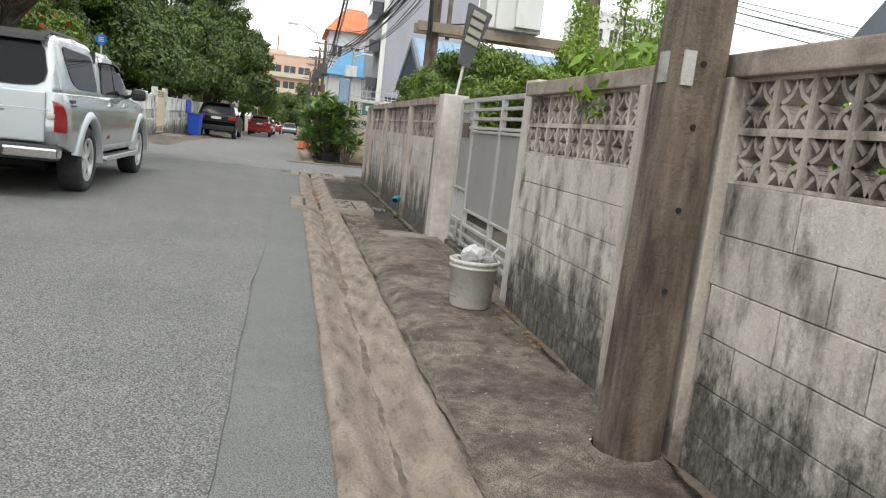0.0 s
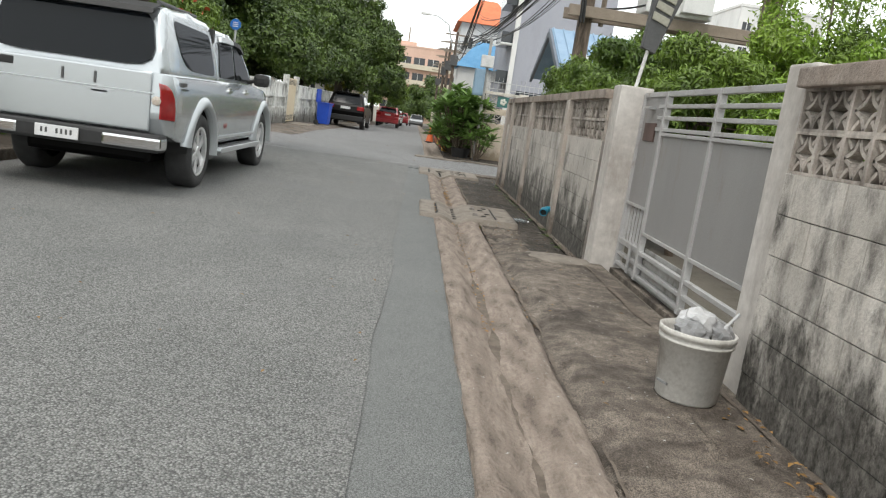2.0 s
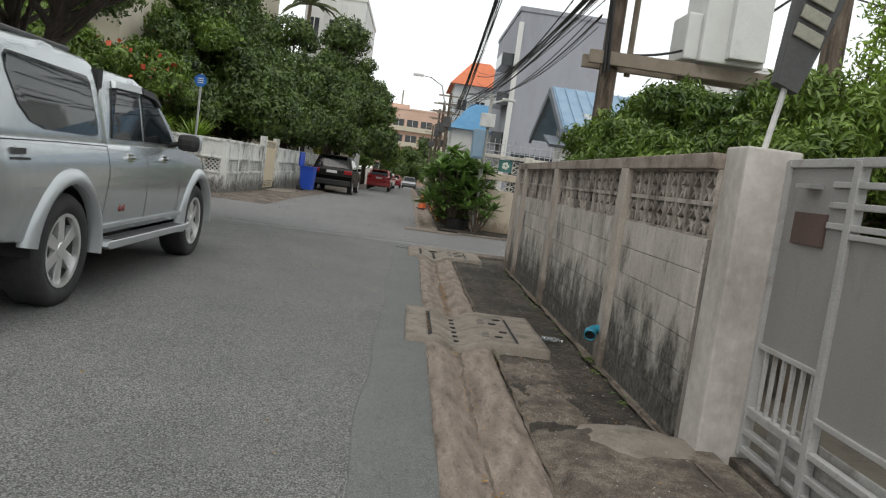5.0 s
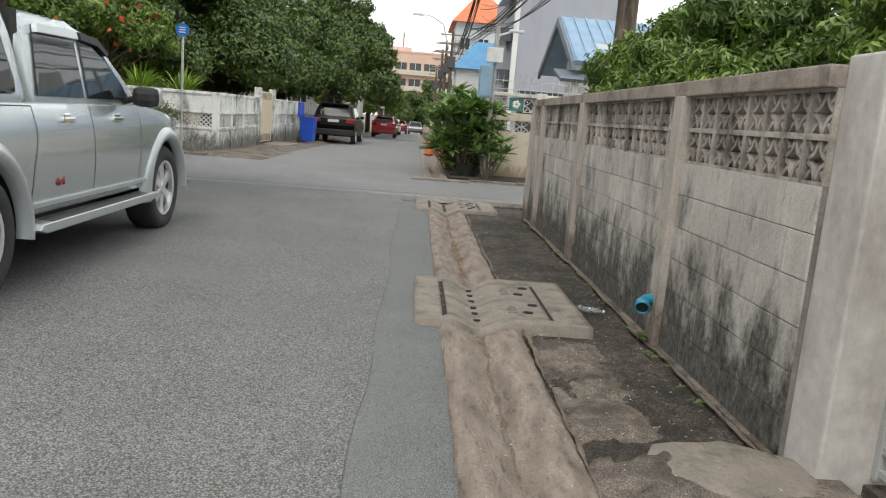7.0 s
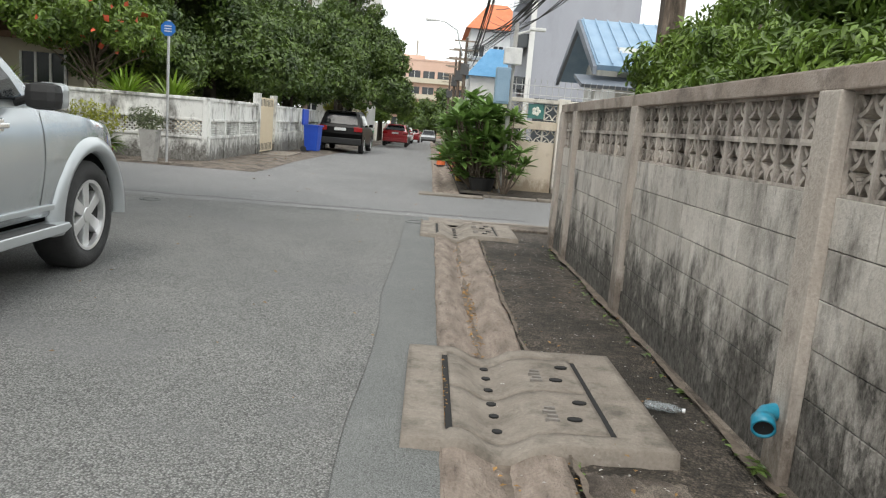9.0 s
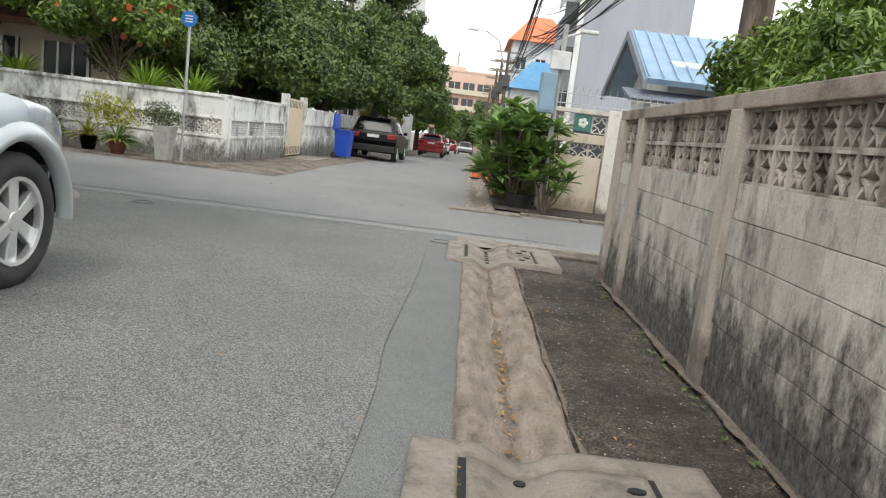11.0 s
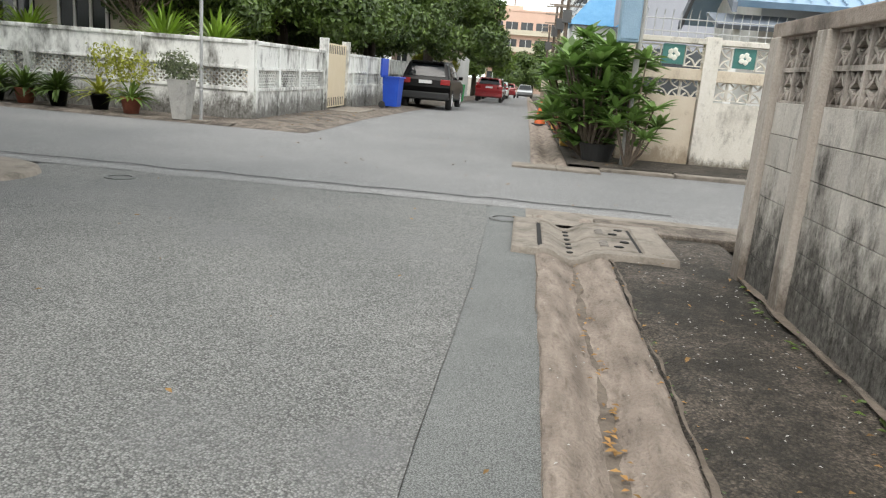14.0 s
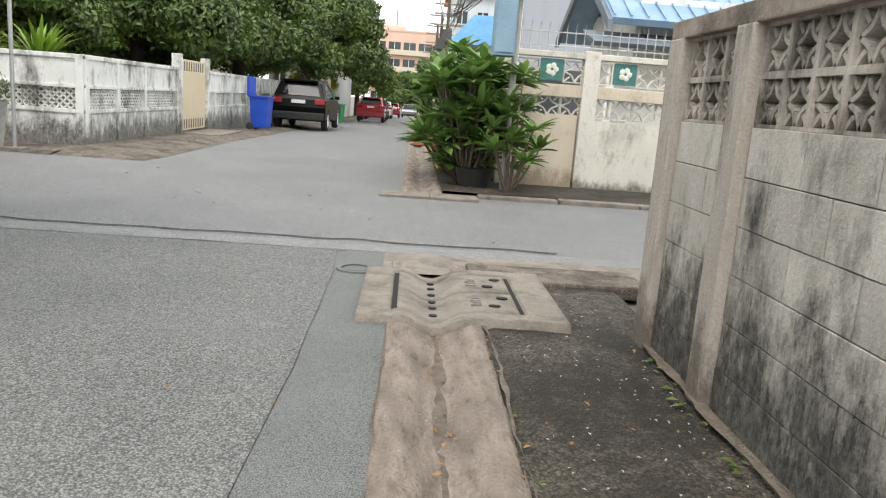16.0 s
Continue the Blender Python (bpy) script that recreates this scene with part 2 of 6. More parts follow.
surface("building_pink", (0.55, 0.37, 0.29, 1), (0.64, 0.45, 0.36, 1), 0.4, 0.85, 0.1)
surface("roof_orange", (0.55, 0.14, 0.055, 1), (0.65, 0.19, 0.08, 1), 1.5, 0.7, 0.2)
surface("roof_blue", (0.07, 0.25, 0.46, 1), (0.12, 0.32, 0.54, 1), 1.5, 0.5, 0.1)
surface("roof_pale", (0.17, 0.27, 0.38, 1), (0.24, 0.34, 0.45, 1), 1.5, 0.6, 0.1)
surface("roof_dark", (0.10, 0.12, 0.15, 1), (0.16, 0.18, 0.21, 1), 1.5, 0.6, 0.1)
surface("roof_green", (0.05, 0.2, 0.13, 1), (0.07, 0.27, 0.18, 1), 1.5, 0.6, 0.1)
surface("timber_brown", (0.10, 0.055, 0.035, 1), (0.16, 0.085, 0.055, 1), 3, 0.75, 0.2, stretch=(1, 1, 4))
surface("beige_wall", (0.48, 0.43, 0.33, 1), (0.55, 0.5, 0.4, 1), 1.5, 0.85, 0.1)
surface("cream_gate", (0.62, 0.52, 0.36, 1), (0.68, 0.58, 0.42, 1), 2, 0.6, 0.05)
surface("window_dark", (0.03, 0.035, 0.04, 1), (0.05, 0.055, 0.06, 1), 0.5, 0.12, 0.0)
surface("bark", (0.10, 0.075, 0.055, 1), (0.19, 0.15, 0.115, 1), 6, 0.95, 0.9, stretch=(1, 1, 0.3), grain=25, bump_dist=0.03)
surface("bark_dark", (0.035, 0.027, 0.02, 1), (0.07, 0.055, 0.042, 1), 6, 0.95, 0.9, stretch=(1, 1, 0.3), grain=25, bump_dist=0.03)
surface("terracotta", (0.24, 0.075, 0.045, 1), (0.32, 0.11, 0.07, 1), 6, 0.85, 0.2)
surface("pot_concrete", (0.34, 0.33, 0.31, 1), (0.44, 0.43, 0.4, 1), 4, 0.9, 0.3, stain=g(0.15), stain_amount=0.35, stain_scale=3)
surface("pot_yellow", (0.5, 0.3, 0.06, 1), (0.58, 0.36, 0.09, 1), 4, 0.7, 0.2)
surface("soil", (0.07, 0.055, 0.042, 1), (0.12, 0.095, 0.075, 1), 6, 0.95, 0.6)
surface("ground_earth", (0.13, 0.115, 0.09, 1), (0.2, 0.18, 0.15, 1), 0.7, 0.95, 0.5, stain=(0.06, 0.055, 0.045, 1), stain_amount=0.3)
surface("tile_green", (0.06, 0.18, 0.16, 1), (0.08, 0.22, 0.2, 1), 8, 0.3, 0.0)
surface("cone_orange", (0.6, 0.12, 0.03, 1), (0.65, 0.15, 0.05, 1), 8, 0.5, 0.0)
# near-black for the crack, and in place of shade inside gaps and holes
surface("dark_hole", g(0.012), g(0.016), 8, 0.95, 0.0)
surface("flower_red", (0.5, 0.06, 0.03, 1), (0.6, 0.12, 0.05, 1), 8, 0.6, 0.0)
surface("flower_white", (0.7, 0.7, 0.62, 1), (0.8, 0.8, 0.72, 1), 8, 0.6, 0.0)
surface("dry_leaf", (0.22, 0.11, 0.035, 1), (0.34, 0.2, 0.06, 1), 8, 0.8, 0.0, vary=0.4, island=0.4)


def leafy(name, c1, c2, rough=0.45, island=0.45, trans=0.25):
    m = surface(name, c1, c2, 1.1, rough, 0.0, island=island, grain=7)
    m.node_tree.nodes["Principled BSDF"].inputs["Transmission Weight"].default_value = 0.0
    n, l = m.node_tree.nodes, m.node_tree.links
    t = n.new("ShaderNodeBsdfTranslucent")
    mx = n.new("ShaderNodeMixShader")
    mx.inputs[0].default_value = trans
    src = n["Principled BSDF"].inputs["Base Color"].links[0].from_socket
    l.new(src, t.inputs["Color"])
    l.new(n["Principled BSDF"].outputs["BSDF"], mx.inputs[1])
    l.new(t.outputs["BSDF"], mx.inputs[2])
    l.new(mx.outputs["Shader"], n["Material Output"].inputs["Surface"])


leafy("leaf_dark", (0.022, 0.047, 0.009, 1), (0.12, 0.182, 0.033, 1), trans=0.15, island=0.35)
leafy("leaf_mid", (0.05, 0.095, 0.013, 1), (0.185, 0.275, 0.042, 1), trans=0.2, island=0.35)
leafy("leaf_bright", (0.13, 0.23, 0.02, 1), (0.25, 0.36, 0.05, 1))
leafy("leaf_plumeria", (0.095, 0.175, 0.035, 1), (0.19, 0.30, 0.08, 1), 0.4)
leafy("leaf_yellow", (0.24, 0.27, 0.03, 1), (0.36, 0.36, 0.06, 1))
leafy("leaf_grey", (0.10, 0.125, 0.06, 1), (0.17, 0.19, 0.10, 1))


def glass_mat(name, tint, alpha):
    m = bpy.data.materials.new(name)
    m.use_nodes = True
    n, l = m.node_tree.nodes, m.node_tree.links
    b = n["Principled BSDF"]
    b.inputs["Base Color"].default_value = tint
    b.inputs["Roughness"].default_value = 0.03
    t = n.new("ShaderNodeBsdfTransparent")
    t.inputs["Color"].default_value = (0.35, 0.4, 0.4, 1)
    mx = n.new("ShaderNodeMixShader")
    mx.inputs[0].default_value = alpha
    l.new(t.outputs["BSDF"], mx.inputs[1])
    l.new(b.outputs["BSDF"], mx.inputs[2])
    l.new(mx.outputs["Shader"], n["Material Output"].inputs["Surface"])
    MATS[name] = m


glass_mat("tinted_glass", (0.012, 0.016, 0.018, 1), 0.75)
glass_mat("bottle_glass", (0.5, 0.53, 0.55, 1), 0.25)
MATS["bottle_glass"].node_tree.nodes["Transparent BSDF"].inputs["Color"].default_value = (0.85, 0.88, 0.88, 1)
glass_mat("dark_glass", (0.01, 0.012, 0.014, 1), 0.94)
MATS["dark_glass"].node_tree.nodes["Principled BSDF"].inputs["Specular IOR Level"].default_value = 0.2
MATS["tinted_glass"].node_tree.nodes["Principled BSDF"].inputs["Specular IOR Level"].default_value = 0.9

# ---- small tools ----


def part(name, bm, material, parent=None, label="", smooth=False):
    me = bpy.data.meshes.new(name)
    bmesh.ops.recalc_face_normals(bm, faces=bm.faces)
    bm.to_mesh(me)
    bm.free()
    me.materials.append(MATS[material])
    if smooth:
        for p in me.polygons:
            p.use_smooth = True
    ob = new(name, me)
    if parent:
        ob.parent = parent
    if label:
        tagged(ob, label)
    return ob


def drop(y):
    """The street sinks gently beyond the junction."""
    return -0.016 * min(90, max(0, y - 27))


def thing(name, label, category, loc=(0, 0, 0), rz=0, group="", kind=""):
    e = new(name)
    e.empty_display_size = 0.1
    e.matrix_basis = pose(loc[0], loc[1], loc[2] + drop(loc[1]), 0, 0, rz)
    return tagged(e, label, category, group, kind)


def box(x0, x1, y0, y1, z0, z1, bevel=0.0, bm=None):
    bm = bm or bmesh.new()
    r = bmesh.ops.create_cube(bm, size=1)
    vs = r["verts"]
    for v in vs:
        v.co = Vector(((x0 + x1) / 2 + v.co.x * (x1 - x0), (y0 + y1) / 2 + v.co.y * (y1 - y0), (z0 + z1) / 2 + v.co.z * (z1 - z0)))
    if bevel:
        es = list({e for v in vs for e in v.link_edges})
        bmesh.ops.bevel(bm, geom=es, offset=bevel, segments=2, profile=0.6, affect="EDGES")
    return bm


def rod(p, q, r0, r1=None, seg=10, bm=None):
    bm = bm or bmesh.new()
    p, q = Vector(p), Vector(q)
    d = q - p
    m = Matrix.Translation((p + q) / 2) @ d.to_track_quat("Z", "Y").to_matrix().to_4x4()
    bmesh.ops.create_cone(bm, cap_ends=True, segments=seg, radius1=r0, radius2=r0 if r1 is None else r1, depth=d.length, matrix=m)
    return bm


def lathe(profile, seg=24, bm=None, m=Matrix()):
    """Turns (radius, height) pairs about z."""
    bm = bm or bmesh.new()
    rings = []
    for r, z in profile:
        rings.append([bm.verts.new(m @ Vector((r * math.cos(2 * math.pi * i / seg), r * math.sin(2 * math.pi * i / seg), z))) for i in range(seg)])
    for a, b in zip(rings, rings[1:]):
        for i in range(seg):
            bm.faces.new((a[i], a[(i + 1) % seg], b[(i + 1) % seg], b[i]))
    return bm


def prism(poly, x0, x1, taper=None, bm=None, bevel=0.0):
    """Extrudes a (y, z) outline from x0 to x1; taper(z) scales x."""
    bm = bm or bmesh.new()
    k = taper or (lambda z: 1.0)
    a = [bm.verts.new((x0 * k(z), y, z)) for y, z in poly]
    b = [bm.verts.new((x1 * k(z), y, z)) for y, z in poly]
    fa, fb = bm.faces.new(a), bm.faces.new(b[::-1])
    n = len(poly)
    for i in range(n):
        bm.faces.new((a[i], b[i], b[(i + 1) % n], a[(i + 1) % n]))
    if bevel:
        bmesh.ops.bevel(bm, geom=list(fa.edges) + list(fb.edges), offset=bevel, segments=3, profile=0.6, affect="EDGES")
    return bm


def plate(pts, normal, depth):
    """A thin polygonal plate: outline points pushed along normal by depth."""
    bm = bmesh.new()
    n = Vector(normal).normalized() * depth
    a = [bm.verts.new(p) for p in pts]
    b = [bm.verts.new(Vector(p) + n) for p in pts]
    bm.faces.new(a)
    bm.faces.new(b[::-1])
    for i in range(len(pts)):
        bm.faces.new((a[i], b[i], b[(i + 1) % len(pts)], a[(i + 1) % len(pts)]))
    return bm


def mesh_ob(name, verts, faces, material, parent=None, smooth=False):
    me = bpy.data.meshes.new(name)
    me.from_pydata([tuple(v) for v in verts], [], faces)
    me.materials.append(MATS[material])
    if smooth:
        me.polygons.foreach_set("use_smooth", [True] * len(me.polygons))
    ob = new(name, me)
    if parent:
        ob.parent = parent
    return ob


def sheet(name, xs, ys, height, material, label="", category="", kind="structure", parent=None):
    """A height field over the grid xs, ys."""
    vs = [(x, y, height(x, y)) for y in ys for x in xs]
    nx = len(xs)
    fs = [(j * nx + i, j * nx + i + 1, (j + 1) * nx + i + 1, (j + 1) * nx + i) for j in range(len(ys) - 1) for i in range(nx - 1)]
    ob = mesh_ob(name, vs, fs, material, parent, True)
    if label:
        tagged(ob, label, category, kind=kind)
    return ob


def span(a, b, step):
    n = max(1, round((b - a) / step))
    return [a + (b - a) * i / n for i in range(n + 1)]


def smoothstep(a, b, x):
    t = min(1, max(0, (x - a) / (b - a)))
    return t * t * (3 - 2 * t)


def wob(x, y, s, a):
    return a * noise.noise(Vector((x * s, y * s, 3.7)))


rng = np.random.default_rng(7)


def leaf_cloud(name, blobs, count, size, material, parent=None, droop=0.3, slim=0.45, shell=0.55, seed=1):
    """Many small folded leaves in the shells of uneven ellipsoids: blobs are (centre, radii)."""
    r = np.random.default_rng(seed)
    vol = np.array([b[1][0] * b[1][1] * b[1][2] for b in blobs]) ** 0.67
    pick = r.choice(len(blobs), count, p=vol / vol.sum())
    c = np.array([b[0] for b in blobs], float)[pick]
    rad = np.array([b[1] for b in blobs], float)[pick]
    d = r.normal(size=(count, 3))
    d /= np.linalg.norm(d, axis=1)[:, None]
    lump = 1 + 0.16 * np.sin(d[:, 0] * 7 + pick) * np.cos(d[:, 1] * 6 + 2 * pick) + 0.12 * np.sin(d[:, 2] * 9 + 3 * pick)
    k = (shell + (1 - shell) * r.random(count) ** 0.6) * lump
    p = c + d * rad * k[:, None]
    # leaves gather in twigs
    p += r.normal(size=(count, 3)) * size * 0.4
    out = d + r.normal(size=(count, 3)) * 0.55
    out[:, 2] += 0.25
    out /= np.linalg.norm(out, axis=1)[:, None]
    along = np.cross(out, r.normal(size=(count, 3)))
    along[:, 2] -= droop
    along /= np.linalg.norm(along, axis=1)[:, None]
    side = np.cross(out, along)
    side /= np.linalg.norm(side, axis=1)[:, None]
    s = (size * (0.6 + 0.8 * r.random(count)))[:, None]
    v = np.empty((count, 4, 3))
    v[:, 0] = p - along * s * 0.5
    v[:, 1] = p + side * s * slim * 0.5 + out * s * 0.1
    v[:, 2] = p + along * s * 0.5 - out * s * 0.08
    v[:, 3] = p - side * s * slim * 0.5 + out * s * 0.1
    idx = np.arange(count * 4).reshape(-1, 4)
    me = bpy.data.meshes.new(name)
    me.vertices.add(count * 4)
    me.vertices.foreach_set("co", v.reshape(-1))
    me.loops.add(count * 6)
    me.polygons.add(count * 2)
    tri = np.concatenate([idx[:, [0, 1, 2]], idx[:, [0, 2, 3]]], axis=1).reshape(-1)
    me.loops.foreach_set("vertex_index", tri)
    me.polygons.foreach_set("loop_start", np.arange(count * 2) * 3)
    me.update(calc_edges=True)
    me.materials.append(MATS[material])
    ob = new(name, me)
    if parent:
        ob.parent = parent
    return ob


def limb(points, r0, r1, bm, seg=8):
    """A bent, tapering branch."""
    n = len(points)
    rings = []
    for i, p in enumerate(points):
        p = Vector(p)
        d = (Vector(points[min(i + 1, n - 1)]) - Vector(points[max(i - 1, 0)])).normalized()
        q = d.to_track_quat("Z", "Y")
        r = r0 + (r1 - r0) * i / (n - 1)
        rings.append([bm.verts.new(p + q @ Vector((r * math.cos(a), r * math.sin(a), 0))) for a in [2 * math.pi * k / seg for k in range(seg)]])
    for a, b in zip(rings, rings[1:]):
        for k in range(seg):
            bm.faces.new((a[k], a[(k + 1) % seg], b[(k + 1) % seg], b[k]))
    bm.faces.new(rings[-1])
    return bm


def tree(label, base, height, spread, leaf, count, size, seed, trunk_r=0.16, clear=0.35, bark="bark_dark", blobs=None, lean=(0, 0), category="tree", slim=0.45):
    r = random.Random(seed)
    t = thing("tree", label, category, base)
    bm = bmesh.new()
    top = Vector((lean[0], lean[1], height * 0.8))
    limb([(0, 0, -0.1), top * 0.3 + Vector((0.1 * r.uniform(-1, 1), 0.1, 0)), top * 0.65, top], trunk_r, trunk_r * 0.3, bm)
    made = []
    n = round((blobs or 9) * 2.4)
    for i in range(n):
        a = i * 2.4 + r.uniform(-0.4, 0.4)
        f = math.sqrt((i + 0.5) / n)
        z = height * (clear + 0.1 + (0.82 - clear) * (1 - f * 0.8) * r.uniform(0.55, 1.1))
        c = Vector((lean[0] * 0.8 + spread * f * 0.85 * math.cos(a), lean[1] * 0.8 + spread * f * 0.85 * math.sin(a), z))
        rad = spread * r.uniform(0.13, 0.32)
        made.append((c, (rad, rad, rad * 0.72)))
        s = top * r.uniform(0.35, 0.7)
        limb([s, (s + c) / 2 + Vector((0, 0, 0.06 * height * r.uniform(-0.3, 0.6))), c], trunk_r * 0.3, trunk_r * 0.1, bm, 6)
    part("trunk", bm, bark, t, smooth=True)
    leaf_cloud("crown", made, round(count * 2.1), size * 0.85, leaf, t, seed=seed, slim=slim, shell=0.72)
    return t


# ---- ground, road, gutters ----
def crown(x, y):
    side = smoothstep(0.9, -1.6, x) * smoothstep(-3.9, -3.2, x)
    return 0.035 * side * smoothstep(17.4, 14.5, y) + drop(y)


def far_ys(a, b):
    out, y = [a], a
    while y < b:
        y = min(b, y + max(0.3, (y - 10) * 0.05))
        out.append(y)
    return out


sheet("ground", [-600, -100, -30, 0, 30, 100, 600], [-600, -60, 0, 27, 117, 200, 600], lambda x, y: -0.09 + drop(y), "ground_earth", "dusty grey-brown earth around the streets", "ground")
S_YS = span(-14, 17.6, 0.3)
edge = lambda y: 0.52 + wob(1.5, y, 0.9, 0.05) + wob(4.5, y, 4.0, 0.015)
xs0 = span(-3.75, 0.0, 0.25)
vs, fs = [], []
for y in S_YS:
    for x in xs0 + [0.25, edge(y)]:
        vs.append((x, y, crown(x, y) + wob(x, y, 0.8, 0.004)))
nx = len(xs0) + 2
fs = [(j * nx + i, j * nx + i + 1, (j + 1) * nx + i + 1, (j + 1) * nx + i) for j in range(len(S_YS) - 1) for i in range(nx - 1)]
tagged(mesh_ob("road", vs, fs, "asphalt", None, True), "worn grey coarse asphalt street surface", "road", kind="structure")
vs = []
for y in S_YS:
    for k in range(4):
        x = edge(y) + (0.93 - edge(y)) * k / 3
        vs.append((x, y, crown(x, y) - 0.004 * (k < 1) - 0.006 * (k == 3) - 0.002))
fs = [(j * 4 + i, j * 4 + i + 1, (j + 1) * 4 + i + 1, (j + 1) * 4 + i) for j in range(len(S_YS) - 1) for i in range(3)]
tagged(mesh_ob("road_patch", vs, fs, "asphalt_patch", None, True), "smoother bluish asphalt strip along the gutter", "road", kind="structure")
sheet("road_crossing", span(-45, 45, 0.6), span(17.6, 21.1, 0.35), lambda x, y: crown(x, y) - 0.004 + 0.012 * math.exp(-((y - 17.75) / 0.1) ** 2), "asphalt_far", "grey asphalt of the side street crossing", "road")
sheet("road_lip", span(0.85, 12, 0.3), [16.98, 17.2, 17.4, 17.62], lambda x, y: 0.004 + wob(x, y, 4, 0.008), "cover_concrete", "rough concrete lip at the mouth of the side street", "road")
sheet("road_corner", span(-45, -2.7, 0.8), span(21.1, 22.75, 0.4), lambda x, y: -0.004, "asphalt_far", "grey asphalt of the side street corner", "road")
sheet("road_far", span(-2.7, 0.98, 0.3), far_ys(21.1, 260), lambda x, y: crown(x, y) - 0.004, "asphalt_far", "grey asphalt street running on to the distance", "road")
seam = sheet("road_seam", span(-40, 12, 0.25), [17.62, 17.70, 17.78, 17.86], lambda x, y: 0.013 + wob(x, y, 3, 0.006) - 0.012 * (y in (17.62, 17.86)), "asphalt_seam", "raised asphalt seam across the junction", "road")
crack = sheet("road_crack", span(-8, 2.2, 0.12), [18.0, 18.03], lambda x, y: 0.004, "dark_hole", "dark crack beside the asphalt seam", "crack")
for v in crack.data.vertices:
    v.co.y += wob(v.co.x, 0, 2.5, 0.09)

JY = 17.3


def gutter_z(x):
    """Shallow channel between x 0.92 and 1.40."""
    u = abs(x - 1.165) / 0.24
    return -0.052 + 0.066 * smoothstep(0.06, 0.72, u) - 0.012 * smoothstep(0.85, 1.0, u)

gx = [0.90, 0.92, 0.97, 1.04, 1.10, 1.14, 1.165, 1.19, 1.23, 1.29, 1.35, 1.39, 1.41, 1.415]


def gutter_height(x, y):
    if x <= 0.9 or x > 1.412:
        return -0.05
    return gutter_z(x) + wob(x * 6, y, 2.0, 0.007) + wob(x * 3, y, 9.0, 0.006) + wob(x * 9, y, 22.0, 0.004)


gut = sheet("gutter", gx, span(-14, JY, 0.08), gutter_height, "gutter_concrete", "shallow brown concrete gutter channel with worn edges", "gutter")
for v in gut.data.vertices:
    v.co.x += wob(1, v.co.y, 1.7, 0.010) + wob(v.co.x * 9, v.co.y, 7, 0.010)
gut2 = sheet("gutter", gx, far_ys(21.0, 120), lambda x, y: gutter_height(x, y) + 0.02 + drop(y), "gutter_concrete", "rough concrete gutter along the far street", "gutter")

def groove(name, label, x, width, y0, y1, z, wobble, mat="damp_silt"):
    vs, fs = [], []
    ys = span(y0, y1, 0.06)
    for j, y in enumerate(ys):
        c = (x(y) if callable(x) else x) + wob(2, y, 1.7, wobble) + wob(7, y, 9, wobble * 0.6)
        w = width * max(0.02, 0.55 + 1.3 * noise.noise(Vector((y * 3.1, width * 90, 0))) + 0.5 * noise.noise(Vector((y * 13, width * 50, 2))))
        vs += [(c - w / 2, y, z(c, y)), (c + w / 2, y, z(c, y))]
        if j:
            fs.append((2 * j - 2, 2 * j - 1, 2 * j + 1, 2 * j))
    tagged(mesh_ob(name, vs, fs, mat), label, "gutter", kind="structure")


groove("gutter_silt", "dark silt line along the bottom of the gutter", 1.165, 0.05, -14, JY, lambda x, y: gutter_height(x, y) + 0.004, 0.02)
groove("gutter_joint", "dark earth joint between gutter and pavement", 1.425, 0.026, -14, JY, lambda x, y: 0.016, 0.022)
groove("gutter_road_joint", "dark ragged joint between asphalt and gutter", 0.915, 0.009, -14, JY, lambda x, y: 0.012, 0.012)
groove("wall_foot_silt", "dark damp silt along the foot of the wall", 2.19, 0.05, -14, 15.8, lambda x, y: 0.05 if y < 8.7 else 0.008 + 0.02 * smoothstep(10, 13, y), 0.012)

# pavement: a higher broken slab up to y 8.7, a lower mossy one beyond it
def high_edge(x):
    return 8.72 + wob(x, 0.3, 4.0, 0.14) - 0.15 * smoothstep(1.75, 1.55, x)


px = span(1.40, 2.36, 0.06)
pv = sheet("pavement", px, span(-14, 8.9, 0.06), lambda x, y: 0.008 + 0.035 * smoothstep(1.42, 1.6, x) * smoothstep(4.2, 5.2, y) + wob(x, y, 3.0, 0.006) + wob(x, y, 14.0, 0.003)
           - (0.03 if abs(y - 4.62 - 0.12 * math.sin(x * 7)) < 0.035 else 0) - (0.03 if abs(x - 1.43 - 0.02 * math.sin(y * 5)) < 0.03 else 0) - (0.1 if y > high_edge(x) else 0),
           "pavement_concrete", "cracked stained concrete pavement beside the wall", "pavement")
for ci, (cx0, cy0, ca, cn) in enumerate(((1.45, 3.9, 0.3, 14), (1.5, 4.75, 0.1, 18), (1.9, 4.6, 1.2, 10), (1.55, 6.4, 1.3, 20), (1.8, 7.4, 0.4, 12), (1.45, 7.9, 0.9, 12), (1.5, 2.6, 1.0, 16), (1.7, 3.2, -0.4, 12), (1.5, 5.6, 0.7, 14))):
    rr = random.Random(ci)
    vs, fs, p, a = [], [], Vector((cx0, cy0)), ca
    for k in range(cn):
        a += rr.uniform(-0.7, 0.7)
        a = a * 0.8 + ca * 0.2
        q = Vector((-math.sin(a), math.cos(a))) * rr.uniform(0.001, 0.006)
        vs += [(p.x - q.x, p.y - q.y, 0.056), (p.x + q.x, p.y + q.y, 0.056)]
        if k:
            fs.append((2 * k - 2, 2 * k - 1, 2 * k + 1, 2 * k))
        p = p + Vector((math.cos(a), math.sin(a))) * 0.05
        p.x = min(2.2, max(1.44, p.x))
    tagged(mesh_ob("pavement_crack", vs, fs, "damp_silt"), "dark jagged crack across the concrete pavement", "crack", kind="structure")
